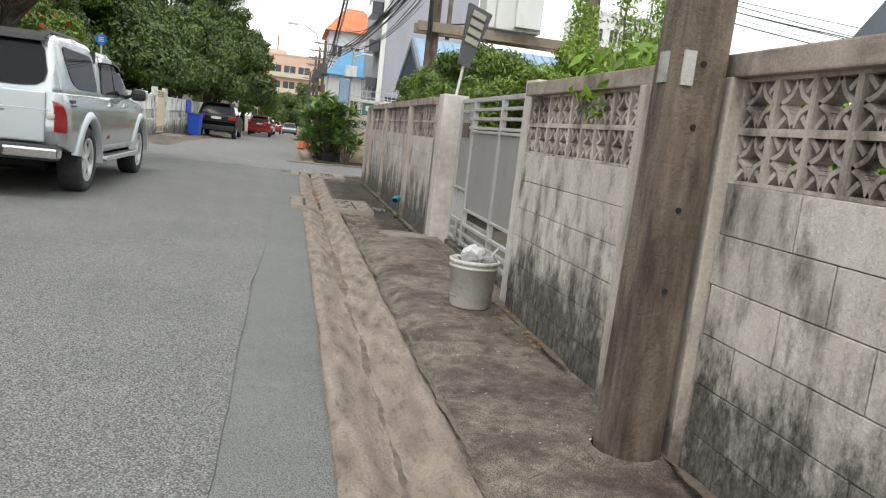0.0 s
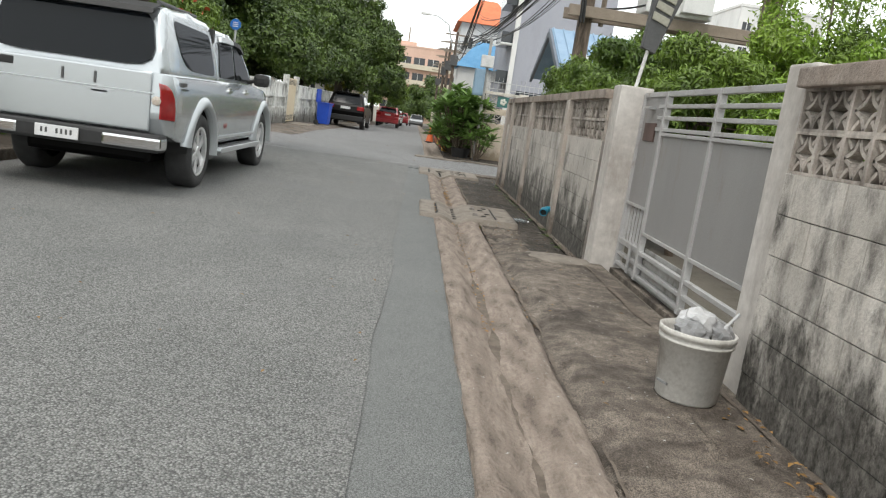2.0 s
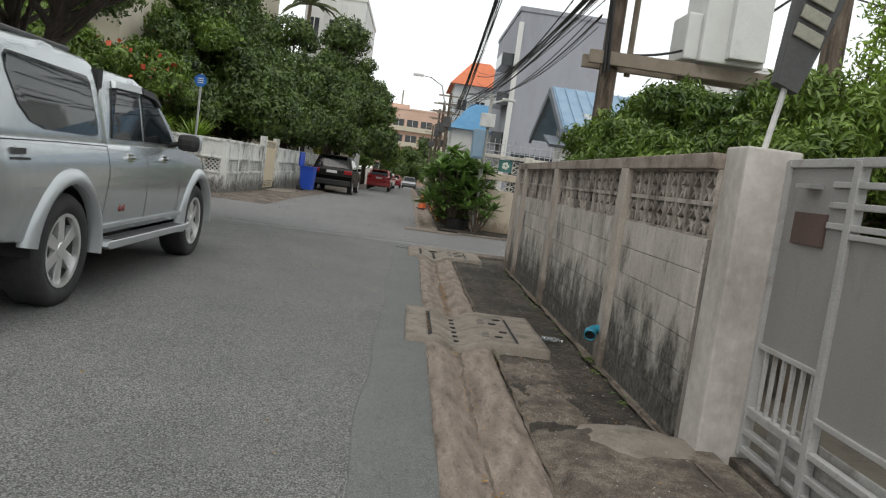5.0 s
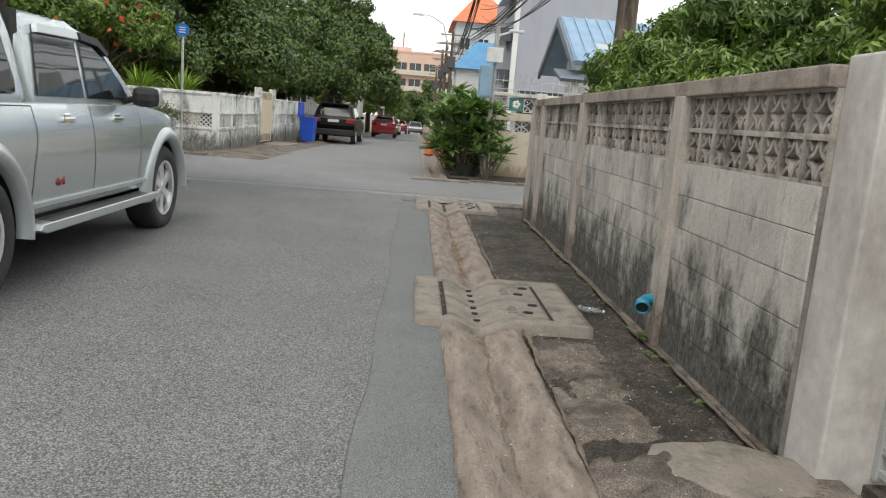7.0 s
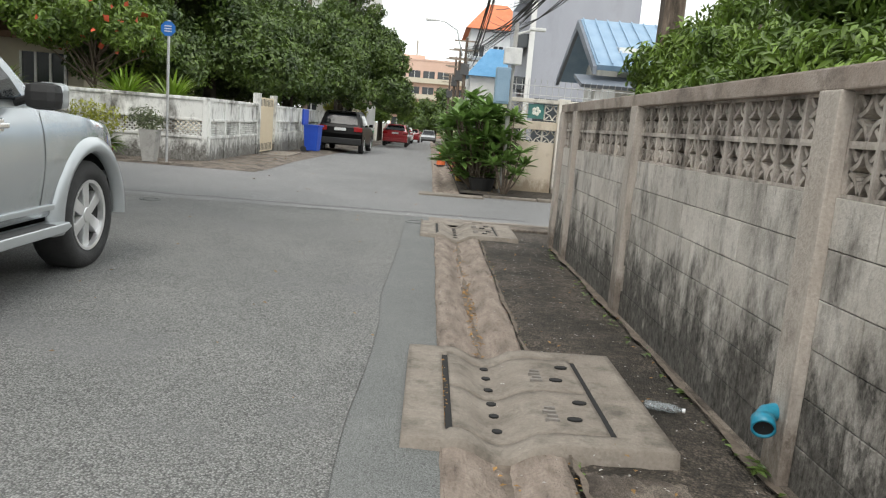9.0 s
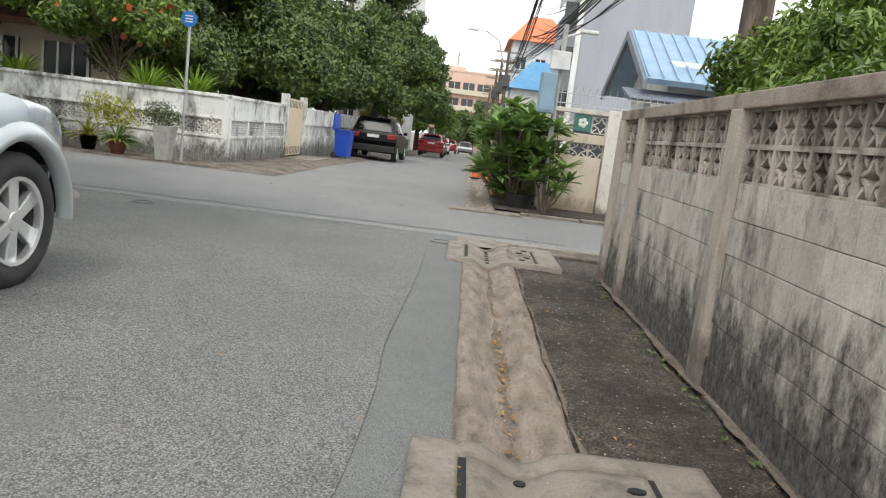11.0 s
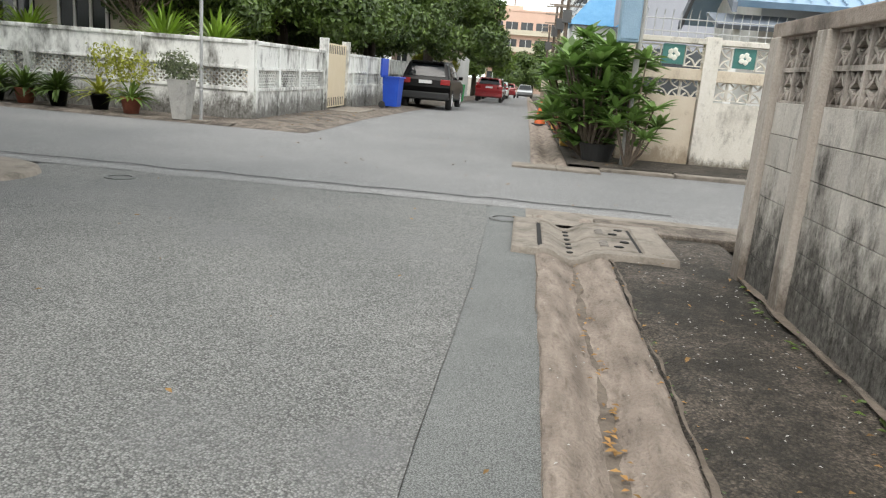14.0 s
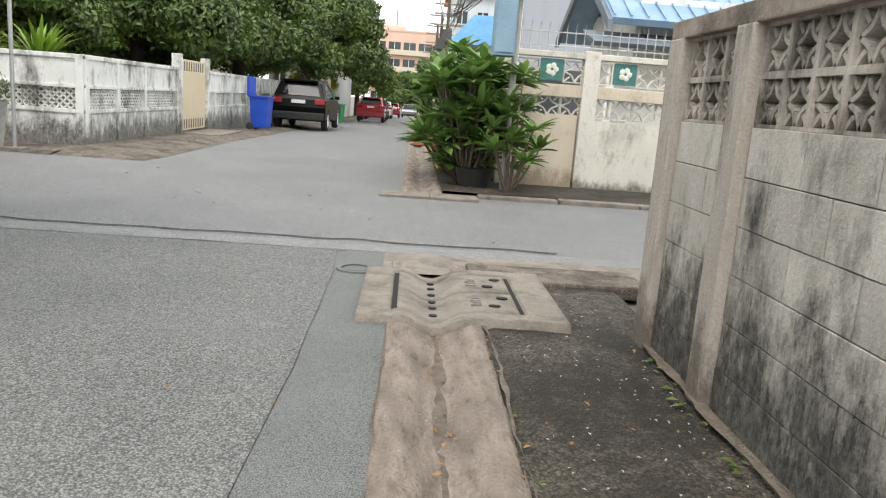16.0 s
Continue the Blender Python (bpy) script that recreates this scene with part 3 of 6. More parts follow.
pv2 = sheet("pavement_low", px, span(8.6, 17.3, 0.07), lambda x, y: -0.02 + 0.02 * smoothstep(10, 13, y) + wob(x, y, 3.0, 0.010) + wob(x, y, 12.0, 0.008) - (0.02 if abs(x - 1.43 - 0.02 * math.sin(y * 5)) < 0.03 else 0),
            "mossy_concrete", "dark damp mossy concrete pavement", "pavement")
tagged(part("pavement_forecourt", box(2.36, 9.0, -14, 16.4, -0.08, -0.01), "ground_earth"), "bare yard ground behind the wall", "ground", kind="structure")
tagged(part("kerb_apron", box(1.42, 2.6, 16.85, 17.3, -0.06, 0.03, 0.02), "pavement_concrete"), "low concrete apron at the street corner", "kerb", kind="structure")
# far corner
sheet("pavement_far", [1.405, 1.41, 1.5, 1.8, 2.1, 2.25], far_ys(21.25, 120), lambda x, y: (0.05 + wob(x, y, 2, 0.01) if x > 1.407 else -0.06) + drop(y), "mossy_concrete", "dusty pavement strip below the corner wall", "pavement")
tagged(part("pavement_corner", box(2.25, 30, 21.3, 22.7, -0.06, 0.05, 0.02), "mossy_concrete"), "dark pavement strip along the side street", "pavement", kind="structure")
slab = thing("drain_slab", "pale concrete drain slabs set flush at the street corner", "drain cover")
for a, b in ((0.66, 1.24), (1.245, 1.82)):
    part("slab", box(a, b, 20.75, 21.15, -0.05, 0.028, 0.012), "cover_concrete", slab)
kerb = thing("kerb", "low weathered concrete kerb along the side street", "kerb", kind="structure")
x = 1.84
while x < 14:
    part("kerbstone", box(x, x + 0.98, 21.1, 21.3, -0.06, 0.045 + 0.01 * math.sin(x * 9), 0.015), "cover_concrete", kerb)
    x += 1.0
# left verge
lv = sheet("pavement_left", span(-4.1, -2.65, 0.1), far_ys(22.7, 120), lambda x, y: 0.045 * smoothstep(-2.7, -3.1, x) * smoothstep(22.7, 23.2, y) - 0.03 * (y < 22.75) + wob(x, y, 2, 0.012) + drop(y), "pavement_concrete", "dusty sloping concrete verge below the white wall", "pavement")
sheet("pavement_left_front", span(-45, -4.0, 0.3), span(22.75, 24.2, 0.2), lambda x, y: 0.03 * smoothstep(22.75, 23.0, y) + wob(x, y, 2, 0.012), "pavement_concrete", "dirty concrete verge where the potted plants stand", "pavement")
tagged(part("kerb_left", box(-3.98, -3.74, -14, 15.2, -0.06, 0.13, 0.02), "pavement_concrete"), "low concrete kerb along the street", "kerb", kind="structure")
tagged(part("pavement_left_near", box(-6.2, -3.98, -14, 17.3, -0.06, 0.11, 0.01), "soil"), "planted earth strip beside the street", "planting strip", kind="structure")
isl = lathe([(0.0, 0.05), (0.62, 0.05), (0.68, 0.04), (0.72, -0.05)], 28)
ob = part("corner_island", isl, "cover_concrete", smooth=True)
ob.matrix_basis = pose(-4.2, 16.75, 0) @ Matrix.Diagonal((1.25, 1.1, 1, 1))
tagged(ob, "low rounded concrete corner island edged in brown", "traffic island", kind="structure")

# ---- drain covers in the gutter ----


def drain_cover(y0, y1, x0=0.745, x1=1.88, label=""):
    t = thing("drain_cover", label, "drain cover", (0, 0, 0))
    lx0, lx1, ly0, ly1 = 0.935, 1.66, y0 + 0.14, y1 - 0.13
    base = lambda x: 0.028 + (gutter_z(x) * 0.95 if 0.95 < x < 1.39 else (0.02 if x >= 1.39 else 0.0)) + 0.01 * smoothstep(1.0, 0.9, x)

    def z(x, y):
        if x <= x0 + 0.002 or x >= x1 - 0.002 or y <= y0 + 0.002 or y >= y1 - 0.002:
            return -0.06
        d = base(x) + wob(x, y, 18, 0.003)
        return d - (0.03 if lx0 < x < lx1 and ly0 < y < ly1 else 0)

    xs = sorted([x0, x0 + 0.012, x1 - 0.012, x1, lx0 - 0.004, lx0 + 0.004, lx1 - 0.004, lx1 + 0.004] + span(x0 + 0.05, x1 - 0.05, 0.04))
    ys = sorted([y0, y0 + 0.012, y1 - 0.012, y1, ly0 - 0.004, ly0 + 0.004, ly1 - 0.004, ly1 + 0.004] + span(y0 + 0.05, y1 - 0.05, 0.05))
    sheet("collar", xs, ys, z, "cover_concrete", parent=t)
    mid = (ly0 + ly1) / 2
    # near-black strips put the shade of a deep gap beside the lids
    for gx0, gx1 in ((lx0 + 0.002, lx0 + 0.034), (lx1 - 0.042, lx1 - 0.002)):
        part("gap_dirt", box(gx0, gx1, ly0 + 0.002, ly1 - 0.002, -0.05, base((gx0 + gx1) / 2) - 0.018), "dark_hole", t)
    for a, b in ((ly0 + 0.012, mid - 0.008), (mid + 0.008, ly1 - 0.012)):
        lxs = [lx0 + 0.030, lx0 + 0.031] + span(lx0 + 0.05, lx1 - 0.06, 0.035) + [lx1 - 0.036, lx1 - 0.035]
        lys = [a, a + 0.001] + span(a + 0.05, b - 0.05, 0.06) + [b - 0.001, b]
        lid = sheet("lid", lxs, lys, lambda x, y: -0.04 if x < lx0 + 0.0305 or x > lx1 - 0.0355 or y in (a, b) else base(x) - 0.004 + wob(x, y, 25, 0.003), "cover_concrete", parent=t)
        # black discs lie on the lid in place of shaded holes
        for hx, hy, sx in ((1.50, 0.3, 1.6), (1.56, 0.72, 1.6), (1.165, 0.25, 1.1), (1.165, 0.6, 1.1), (1.165, 0.9, 1.1)):
            hb = lathe([(0.001, 0.0), (0.021, 0.0), (0.021, -0.02)], 12, None, Matrix.Translation((hx, a + (b - a) * hy, base(hx) + 0.004)) @ Matrix.Diagonal((sx, 1, 1, 1)))
            part("hole", hb, "dark_hole", lid)
        for k in range(4):
            part("raised_mark", box(1.37 + 0.014 * (k % 2), 1.43, a + 0.12 + k * 0.045, a + 0.135 + k * 0.045, base(1.4) - 0.01, base(1.4) + 0.006), "joint_mortar", lid)
    return t


def crumbled(x, y):
    d = noise.noise(Vector((x * 5.0, y * 3.2, 1.3))) + 0.6 * noise.noise(Vector((x * 15, y * 11, 5.1)))
    rim = smoothstep(2.0, 1.72, x) * smoothstep(10.36, 10.2, y) * smoothstep(8.75, 8.95, y)
    return -0.055 + 0.05 * rim + 0.035 * round(d * 2.5) / 2.5 * rim + wob(x, y, 26, 0.009)


sheet("pavement_broken", span(1.44, 2.05, 0.022), span(8.72, 10.4, 0.026), crumbled, "pavement_concrete", "crumbled remains of old concrete pavement beside the drain cover", "pavement")


drain_cover(10.34, 11.62, label="concrete double drain cover with dipped channel and holes")
drain_cover(15.86, 17.0, label="worn concrete double drain cover beside the junction")
for cx, cy in ((0.68, 17.02), (-2.75, 17.2)):
    t = thing("valve_cover", "small round iron valve cover in the asphalt", "valve cover", (cx, cy, crown(cx, cy)))
    part("ring", lathe([(0.10, 0.002), (0.10, 0.010), (0.13, 0.010), (0.135, -0.01)], 24), "asphalt_patch", t)
    part("lid", lathe([(0.001, 0.007), (0.07, 0.007), (0.088, 0.003)], 20), "lamp_grey", t)

# ---- the block wall ----
WX, WT = 2.235, 0.09
COURSE, TOP, VENT = 0.187, 1.49, 0.186


def wall_run(name, y0, y1, posts, label, top=TOP):
    """Block wall face at x = WX between y0 and y1, with posts given as (y0, y1)."""
    w = thing(name, label, "wall", kind="structure")
    vt = top - 0.0
    vent0 = vt - 2 * VENT
    part("core", box(WX + 0.012, WX + WT - 0.01, y0, y1, -0.12, vent0 - 0.004), "joint_mortar", w)
    part("coping", box(WX - 0.035, WX + WT + 0.03, y0, y1 + 0.01, top, top + 0.085, 0.008), "coping_stone", w, "brown weathered concrete coping beam")
    part("footing", box(WX - 0.03, WX + 0.05, y0, y1, -0.12, 0.014, 0.006), "pavement_concrete", w)
    for a, b in posts:
        part("post", box(WX - 0.045, WX + WT + 0.02, a, b, -0.1, top + 0.002, 0.008), "post_paint", w)
    return w, vent0


def bays(y0, y1, posts):
    out, a = [], y0
    for p, q in sorted(posts):
        if p - a > 0.15:
            out.append((a, p))
        a = q
    if y1 - a > 0.15:
        out.append((a, y1))
    return out


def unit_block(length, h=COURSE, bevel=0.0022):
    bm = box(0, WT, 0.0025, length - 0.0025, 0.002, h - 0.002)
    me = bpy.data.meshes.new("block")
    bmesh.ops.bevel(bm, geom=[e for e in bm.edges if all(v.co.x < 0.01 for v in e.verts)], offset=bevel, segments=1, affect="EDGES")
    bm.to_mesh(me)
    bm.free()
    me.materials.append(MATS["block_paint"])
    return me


def vent_mesh(w, h, thick=0.085):
    """An open vent block: frame, curved X of four petals and a diamond gap in the middle."""
    bm = bmesh.new()
    f = 0.013
    for a in ((0, w, 0, f), (0, w, h - f, h), (0, f, f, h - f), (w - f, w, f, h - f)):
        box(0.0, thick, a[0], a[1], a[2], a[3], 0, bm)
    cx, cz = w / 2, h / 2
    for sx in (-1, 1):
        for sz in (-1, 1):
            # a curved rib from the middle of the side to the middle of top or bottom, bulging to the centre
            pts = []
            for k in range(6):
                t = k / 5
                py, pz = cx + sx * (cx - f) * (1 - t), cz + sz * (cz - f) * t
                bend = 0.30 * math.sin(math.pi * t)
                py, pz = py + (cx + sx * cx * 0.0 - py) * bend, pz + (cz - pz) * bend
                pts.append((py, pz))
            for (a0, b0), (a1, b1) in zip(pts, pts[1:]):
                d = Vector((a1 - a0, b1 - b0)).normalized()
                n = Vector((-d.y, d.x)) * 0.0085
                q = [(a0 + n.x, b0 + n.y), (a1 + n.x, b1 + n.y), (a1 - n.x, b1 - n.y), (a0 - n.x, b0 - n.y)]
                fr = [bm.verts.new((0.012, *c)) for c in q]
                bk = [bm.verts.new((thick - 0.01, *c)) for c in q]
                bm.faces.new(fr)
                for i in range(4):
                    bm.faces.new((fr[i], bk[i], bk[(i + 1) % 4], fr[(i + 1) % 4]))
            # rib to the corner
            d = Vector((sx * (cx - f), sz * (cz - f)))
            n = Vector((-d.y, d.x)).normalized() * 0.0085
            a, b = Vector((cx, cz)) + d * 0.5, Vector((cx, cz)) + d
            q = [a + n, b + n, b - n, a - n]
            fr = [bm.verts.new((0.012, *c)) for c in q]
            bk = [bm.verts.new((thick - 0.01, *c)) for c in q]
            bm.faces.new(fr)
            for i in range(4):
                bm.faces.new((fr[i], bk[i], bk[(i + 1) % 4], fr[(i + 1) % 4]))
    bmesh.ops.recalc_face_normals(bm, faces=bm.faces)
    me = bpy.data.meshes.new("vent_block")
    bm.to_mesh(me)
    bm.free()
    me.materials.append(MATS["vent_concrete"])
    return me


def child(name, me, parent, m):
    o = new(name, me)
    o.parent = parent
    o.matrix_basis = m
    return o


N_POSTS = [(10.21, 10.36), (12.80, 12.95), (14.96, 15.11), (15.70, 15.86)]
S_POSTS = [(-6.2, -6.05), (-3.1, -2.95), (-0.05, 0.1), (2.92, 3.14), (3.52, 3.64)]
wall_n, vent_n = wall_run("wall_north", 8.72, 15.86, N_POSTS, "grey-white block wall with vent blocks, black mould and rusty coping")
wall_s, vent_s = wall_run("wall_south", -14.0, 5.34, S_POSTS, "pale grey block wall with vent blocks and dark streaks")
wall_e, vent_e = wall_run("wall_return", 0, 6.5, [], "block wall turning along the side street")
wall_e.matrix_basis = pose(2.26, 15.86 + WX, 0, 0, 0, -90)
# pillars at the gate
for nm, a, b in (("near", 5.34, 5.58), ("far", 8.47, 8.72)):
    t = thing("gate_pillar", "plain pale grey plastered gate pillar", "pillar", (2.41, (a + b) / 2, 0), group="gate pillars")
    part("shaft", box(-0.145, 0.14, -(b - a) / 2, (b - a) / 2, -0.1, 1.61, 0.012), "pillar_paint", t)

# ---- the sliding gate ----
GX = 2.50
gate = thing("metal_gate", "closed grey steel sheet gate with open bars above and below", "gate", (GX, 0, 0))
SH, RL = "gate_steel", "gate_rail"


def bar(y0, y1, z0, z1, x0=-0.02, x1=0.02, mat=RL, name="rail"):
    return part(name, box(x0, x1, y0, y1, z0, z1, 0.004), mat, gate)


for z in (1.53, 1.44, 1.35, 1.26):
    bar(5.60, 8.05 if z < 1.5 else 8.47, z, z + (0.04 if z > 1.5 else 0.028))
for y in (5.60, 6.84, 7.86, 8.44):
    bar(y, y + 0.045, 0.06, 1.56, -0.028, 0.022, name="stile")
part("sheet", box(-0.006, 0.006, 7.90, 8.44, 0.62, 1.53, 0.003), SH, gate)
part("sheet", box(-0.008, 0.004, 6.88, 7.86, 0.45, 1.235, 0.003), SH, gate)
part("sheet", box(-0.008, 0.004, 5.98, 6.84, 0.45, 1.235, 0.003), SH, gate)
part("sheet", box(-0.010, 0.004, 5.62, 5.96, 0.30, 0.93, 0.003), SH, gate)
bar(5.94, 5.98, 0.3, 1.29, name="stile")
bar(5.62, 5.98, 0.93, 0.955)
for y in (5.70, 5.80, 5.90):
    bar(y, y + 0.022, 0.95, 1.45, name="upright")
bar(5.62, 7.9, 1.225, 1.25, -0.024, 0.01)
bar(5.62, 7.9, 0.43, 0.455, -0.024, 0.01)
for z in (0.08, 0.17, 0.27):
    bar(5.62, 8.46, z, z + 0.03)
for k in range(6):
    y = 7.94 + k * 0.085
    bar(y, y + 0.018, 0.30, 0.63, -0.012, 0.008, name="upright")
bar(7.9, 8.46, 0.62, 0.645)
bar(7.9, 8.46, 0.29, 0.315)
part("kick_board", box(0.03, 0.045, 6.9, 8.3, 0.02, 0.33, 0.004), "bare_board", gate, "weathered pale board behind the lower rails")
part("track", box(-0.05, 0.05, 5.58, 8.49, -0.05, 0.035, 0.006), "pavement_concrete", gate)
part("name_plate", box(-0.02, -0.006, 8.06, 8.33, 1.17, 1.32, 0.003), "brown_plate", gate, "dark brown plate without writing")
part("bell_cover", prism([(8.14, 1.43), (8.27, 1.43), (8.27, 1.45), (8.14, 1.45)], -0.07, -0.006), "galvanised", gate, "small metal bell cover")
bm = rod((-0.05, 8.0, 0.09), (-0.05, 8.0, 0.31), 0.014)
part("drop_bolt", bm, "galvanised", gate)

# solar lamp on the far pillar
lamp = thing("solar_lamp", "dark grey solar street lamp on a leaning white tube", "street lamp", (2.44, 8.68, 1.61))
L0, L1 = Vector((0, 0, -0.02)), Vector((0.045, -0.03, 0.36))
part("tube", rod(L0, L1, 0.016, seg=12), "trafo_white", lamp)
ax = (Vector((0.14, -0.05, 0.86)) - L1).normalized()
lm = Matrix.Translation(L1) @ Matrix(((0.94, 0, ax.x, 0), (0.0, 1, ax.y, 0), (-0.34, 0, ax.z, 0), (0, 0, 0, 1)))
bm = prism([(-0.03, -0.03), (0.035, -0.03), (0.04, 0.5), (-0.02, 0.5)], -0.115, 0.115, bevel=0.012)
for v in bm.verts:
    v.co.x *= 0.45 + 0.55 * smoothstep(-0.02, 0.13, v.co.z)
bm.transform(lm @ Matrix.Diagonal((1.25, 1.25, 1.2, 1)))
head = part("head", bm, "lamp_grey", lamp)
for k in range(4):
    bm = box(-0.062, 0.062, -0.04, -0.026, 0.17 + k * 0.078, 0.225 + k * 0.078, 0.004)
    bm.transform(lm @ Matrix.Diagonal((1.25, 1.25, 1.2, 1)))
    part("light_panel", bm, "lamp_panel", head)

# ---- utility pole by the wall ----
up = thing("utility_pole", "square brown concrete utility pole with bolt holes", "utility pole", (2.06, 3.02, 0))
bm = box(-0.10, 0.10, -0.10, 0.10, -0.2, 8.5, 0.018)
for v in bm.verts:
    k = 1.0 - 0.03 * v.co.z
    v.co.x, v.co.y = v.co.x * k, v.co.y * k
    v.co.x += 0.012 * v.co.z
part("shaft", bm, "pole_concrete", up)
part("foot", lathe([(0.24, -0.05), (0.23, 0.0), (0.19, 0.035), (0.14, 0.05)], 14), "pavement_concrete", up)
# black studs on the face, coloured as the shade in bolt holes
for z in (0.7, 1.0, 1.3, 1.52, 2.2, 2.8):
    part("bolt_hole", rod((-0.005 + 0.012 * z, -0.098 + 0.003 * z, z), (-0.005 + 0.012 * z, -0.106 + 0.003 * z, z), 0.011, seg=8), "dark_hole", up)
part("paper_notice", box(-0.086, -0.078, -0.02, 0.04, 1.45, 1.56), "pot_concrete", up, "torn pale paper notices")
part("sign_plate", box(-0.065, -0.02, -0.104, -0.093, 1.44, 1.56), "pot_concrete", up)
part("steel_hook", lathe([(0.05, -0.008), (0.058, 0), (0.05, 0.008)], 16, None, Matrix.Translation((0.04, -0.12, 1.86)) @ Euler((1.57, 0, 0)).to_matrix().to_4x4()), "galvanised", up)

# ---- bucket with rubbish ----
bk = thing("bucket", "dirty white plastic bucket filled with rubbish bags", "bucket", (1.965, 5.27, 0.045), rz=20)
part("tub", lathe([(0.001, 0.0), (0.13, 0.0), (0.138, 0.01), (0.158, 0.27), (0.168, 0.272), (0.168, 0.284), (0.158, 0.286), (0.162, 0.30), (0.172, 0.302), (0.172, 0.325), (0.163, 0.328), (0.155, 0.30), (0.15, 0.24), (0.001, 0.23)], 32), "bucket_plastic", bk, smooth=True)
part("scratch", box(-0.147, -0.141, -0.03, 0.04, 0.07, 0.08), "bag_grey", bk)


def bag(parent, c, r, mat, seed, name="rubbish_bag"):
    bm = bmesh.new()
    bmesh.ops.create_icosphere(bm, subdivisions=3, radius=1)
    for v in bm.verts:
        d = v.co.copy()
        v.co = Vector(c) + Vector((d.x * r[0], d.y * r[1], d.z * r[2])) * (1 + 0.35 * noise.noise(d * 2.2 + Vector((seed, 0, 0))) + 0.12 * noise.noise(d * 7 + Vector((0, seed, 0))))
    return part(name, bm, mat, parent)


bag(bk, (0.02, 0.03, 0.34), (0.09, 0.08, 0.07), "bag_plastic", 2)
bag(bk, (-0.06, -0.03, 0.31), (0.08, 0.08, 0.055), "bag_grey", 5)
bag(bk, (0.08, -0.05, 0.31), (0.06, 0.06, 0.06), "bag_grey", 9)
part("stick", rod((0.05, -0.05, 0.3), (0.12, -0.10, 0.43), 0.008), "bag_plastic", bk)

# ---- drain pipe, bottle, leaves ----
dp = thing("drain_pipe", "short blue plastic drain pipe bend coming out of the wall", "pipe", (WX, 10.30, 0.27))
bm = bmesh.new()
limb([(0.05, 0, 0.005), (-0.05, 0, 0.0), (-0.085, -0.012, -0.004), (-0.11, -0.04, -0.012), (-0.125, -0.085, -0.03)], 0.035, 0.036, bm, 18)
part("tube", bm, "pipe_blue", dp, smooth=True)
mouth = Matrix.Translation((-0.125, -0.085, -0.03)) @ Vector((-0.3, -0.88, -0.36)).to_track_quat("Z", "Y").to_matrix().to_4x4()
part("collar", lathe([(0.037, -0.045), (0.044, -0.043), (0.045, 0.012), (0.037, 0.013), (0.036, -0.02)], 20, None, mouth), "pipe_blue", dp, smooth=True)
# black disc closes the pipe, coloured as the shade inside
part("mouth", lathe([(0.001, 0.002), (0.037, 0.002)], 18, None, mouth), "dark_hole", dp)
part("wall_collar", lathe([(0.036, 0.0), (0.048, 0.0), (0.048, 0.03), (0.036, 0.034)], 20, None, Euler((0, -1.57, 0)).to_matrix().to_4x4()), "pipe_blue", dp, smooth=True)
bo = thing("water_bottle", "crumpled clear plastic water bottle lying on the pavement", "bottle", (1.99, 10.95, 0.018), rz=-20)
bo.scale = (0.8, 0.85, 0.7)
part("body", lathe([(0.001, -0.11), (0.028, -0.11), (0.031, -0.10), (0.029, -0.06), (0.031, -0.03), (0.028, 0.0), (0.031, 0.03), (0.03, 0.06), (0.013, 0.095), (0.013, 0.11)], 16, None, Euler((0, 1.57, 0)).to_matrix().to_4x4()), "bottle_glass", bo, smooth=True)
part("cap", lathe([(0.014, 0.108), (0.014, 0.125), (0.001, 0.126)], 12, None, Euler((0, 1.57, 0)).to_matrix().to_4x4()), "plate_white", bo)
pst = lathe([(0.001, 0.05), (0.2, 0.05), (0.27, 0.045), (0.29, 0.03), (0.3, -0.04)], 22)
for v in pst.verts:
    v.co.x *= 1.25 + wob(v.co.x * 3, v.co.y * 3, 3, 0.5)
    v.co.y *= 0.9 + wob(v.co.x * 3, v.co.y * 3, 3.5, 0.5)
ob = part("concrete_lump", pst, "cover_concrete", smooth=True)
ob.matrix_basis = pose(1.98, 8.50, -0.004)
tagged(ob, "rounded broken edge of a poured concrete slab", "concrete slab")


def litter(label, spots, seed, mat="dry_leaf"):
    r = random.Random(seed)
    bm = bmesh.new()
    for x0, x1, y0, y1, n, z, s in spots:
        for _ in range(n):
            c = Vector((r.uniform(x0, x1), r.uniform(y0, y1), z + r.uniform(0.0, 0.012)))
            a, l = r.uniform(0, 6.3), s * r.uniform(0.6, 1.3)
            d, w = Vector((math.cos(a), math.sin(a), r.uniform(-0.2, 0.3))), Vector((-math.sin(a), math.cos(a), 0))
            q = [c - d * l / 2, c + w * l * 0.25 + Vector((0, 0, l * 0.15)), c + d * l / 2, c - w * l * 0.25 + Vector((0, 0, l * 0.1))]
            bm.faces.new([bm.verts.new(p) for p in q])
    ob = part("fallen_leaves", bm, mat)
    return tagged(ob, label, "grit" if "grit" in label else "fallen leaves", kind="stuff")


litter("dry yellow leaves lying in the gutter channel", [(1.12, 1.21, 6, 17, 150, -0.04, 0.03), (1.13, 1.2, 11.7, 13.6, 70, -0.04, 0.034), (1.38, 1.46, 6, 17, 90, 0.0, 0.025), (0.93, 0.95, 10.5, 11.4, 60, 0.015, 0.03), (2.05, 2.22, 4.2, 5.2, 40, 0.04, 0.04)], 3)
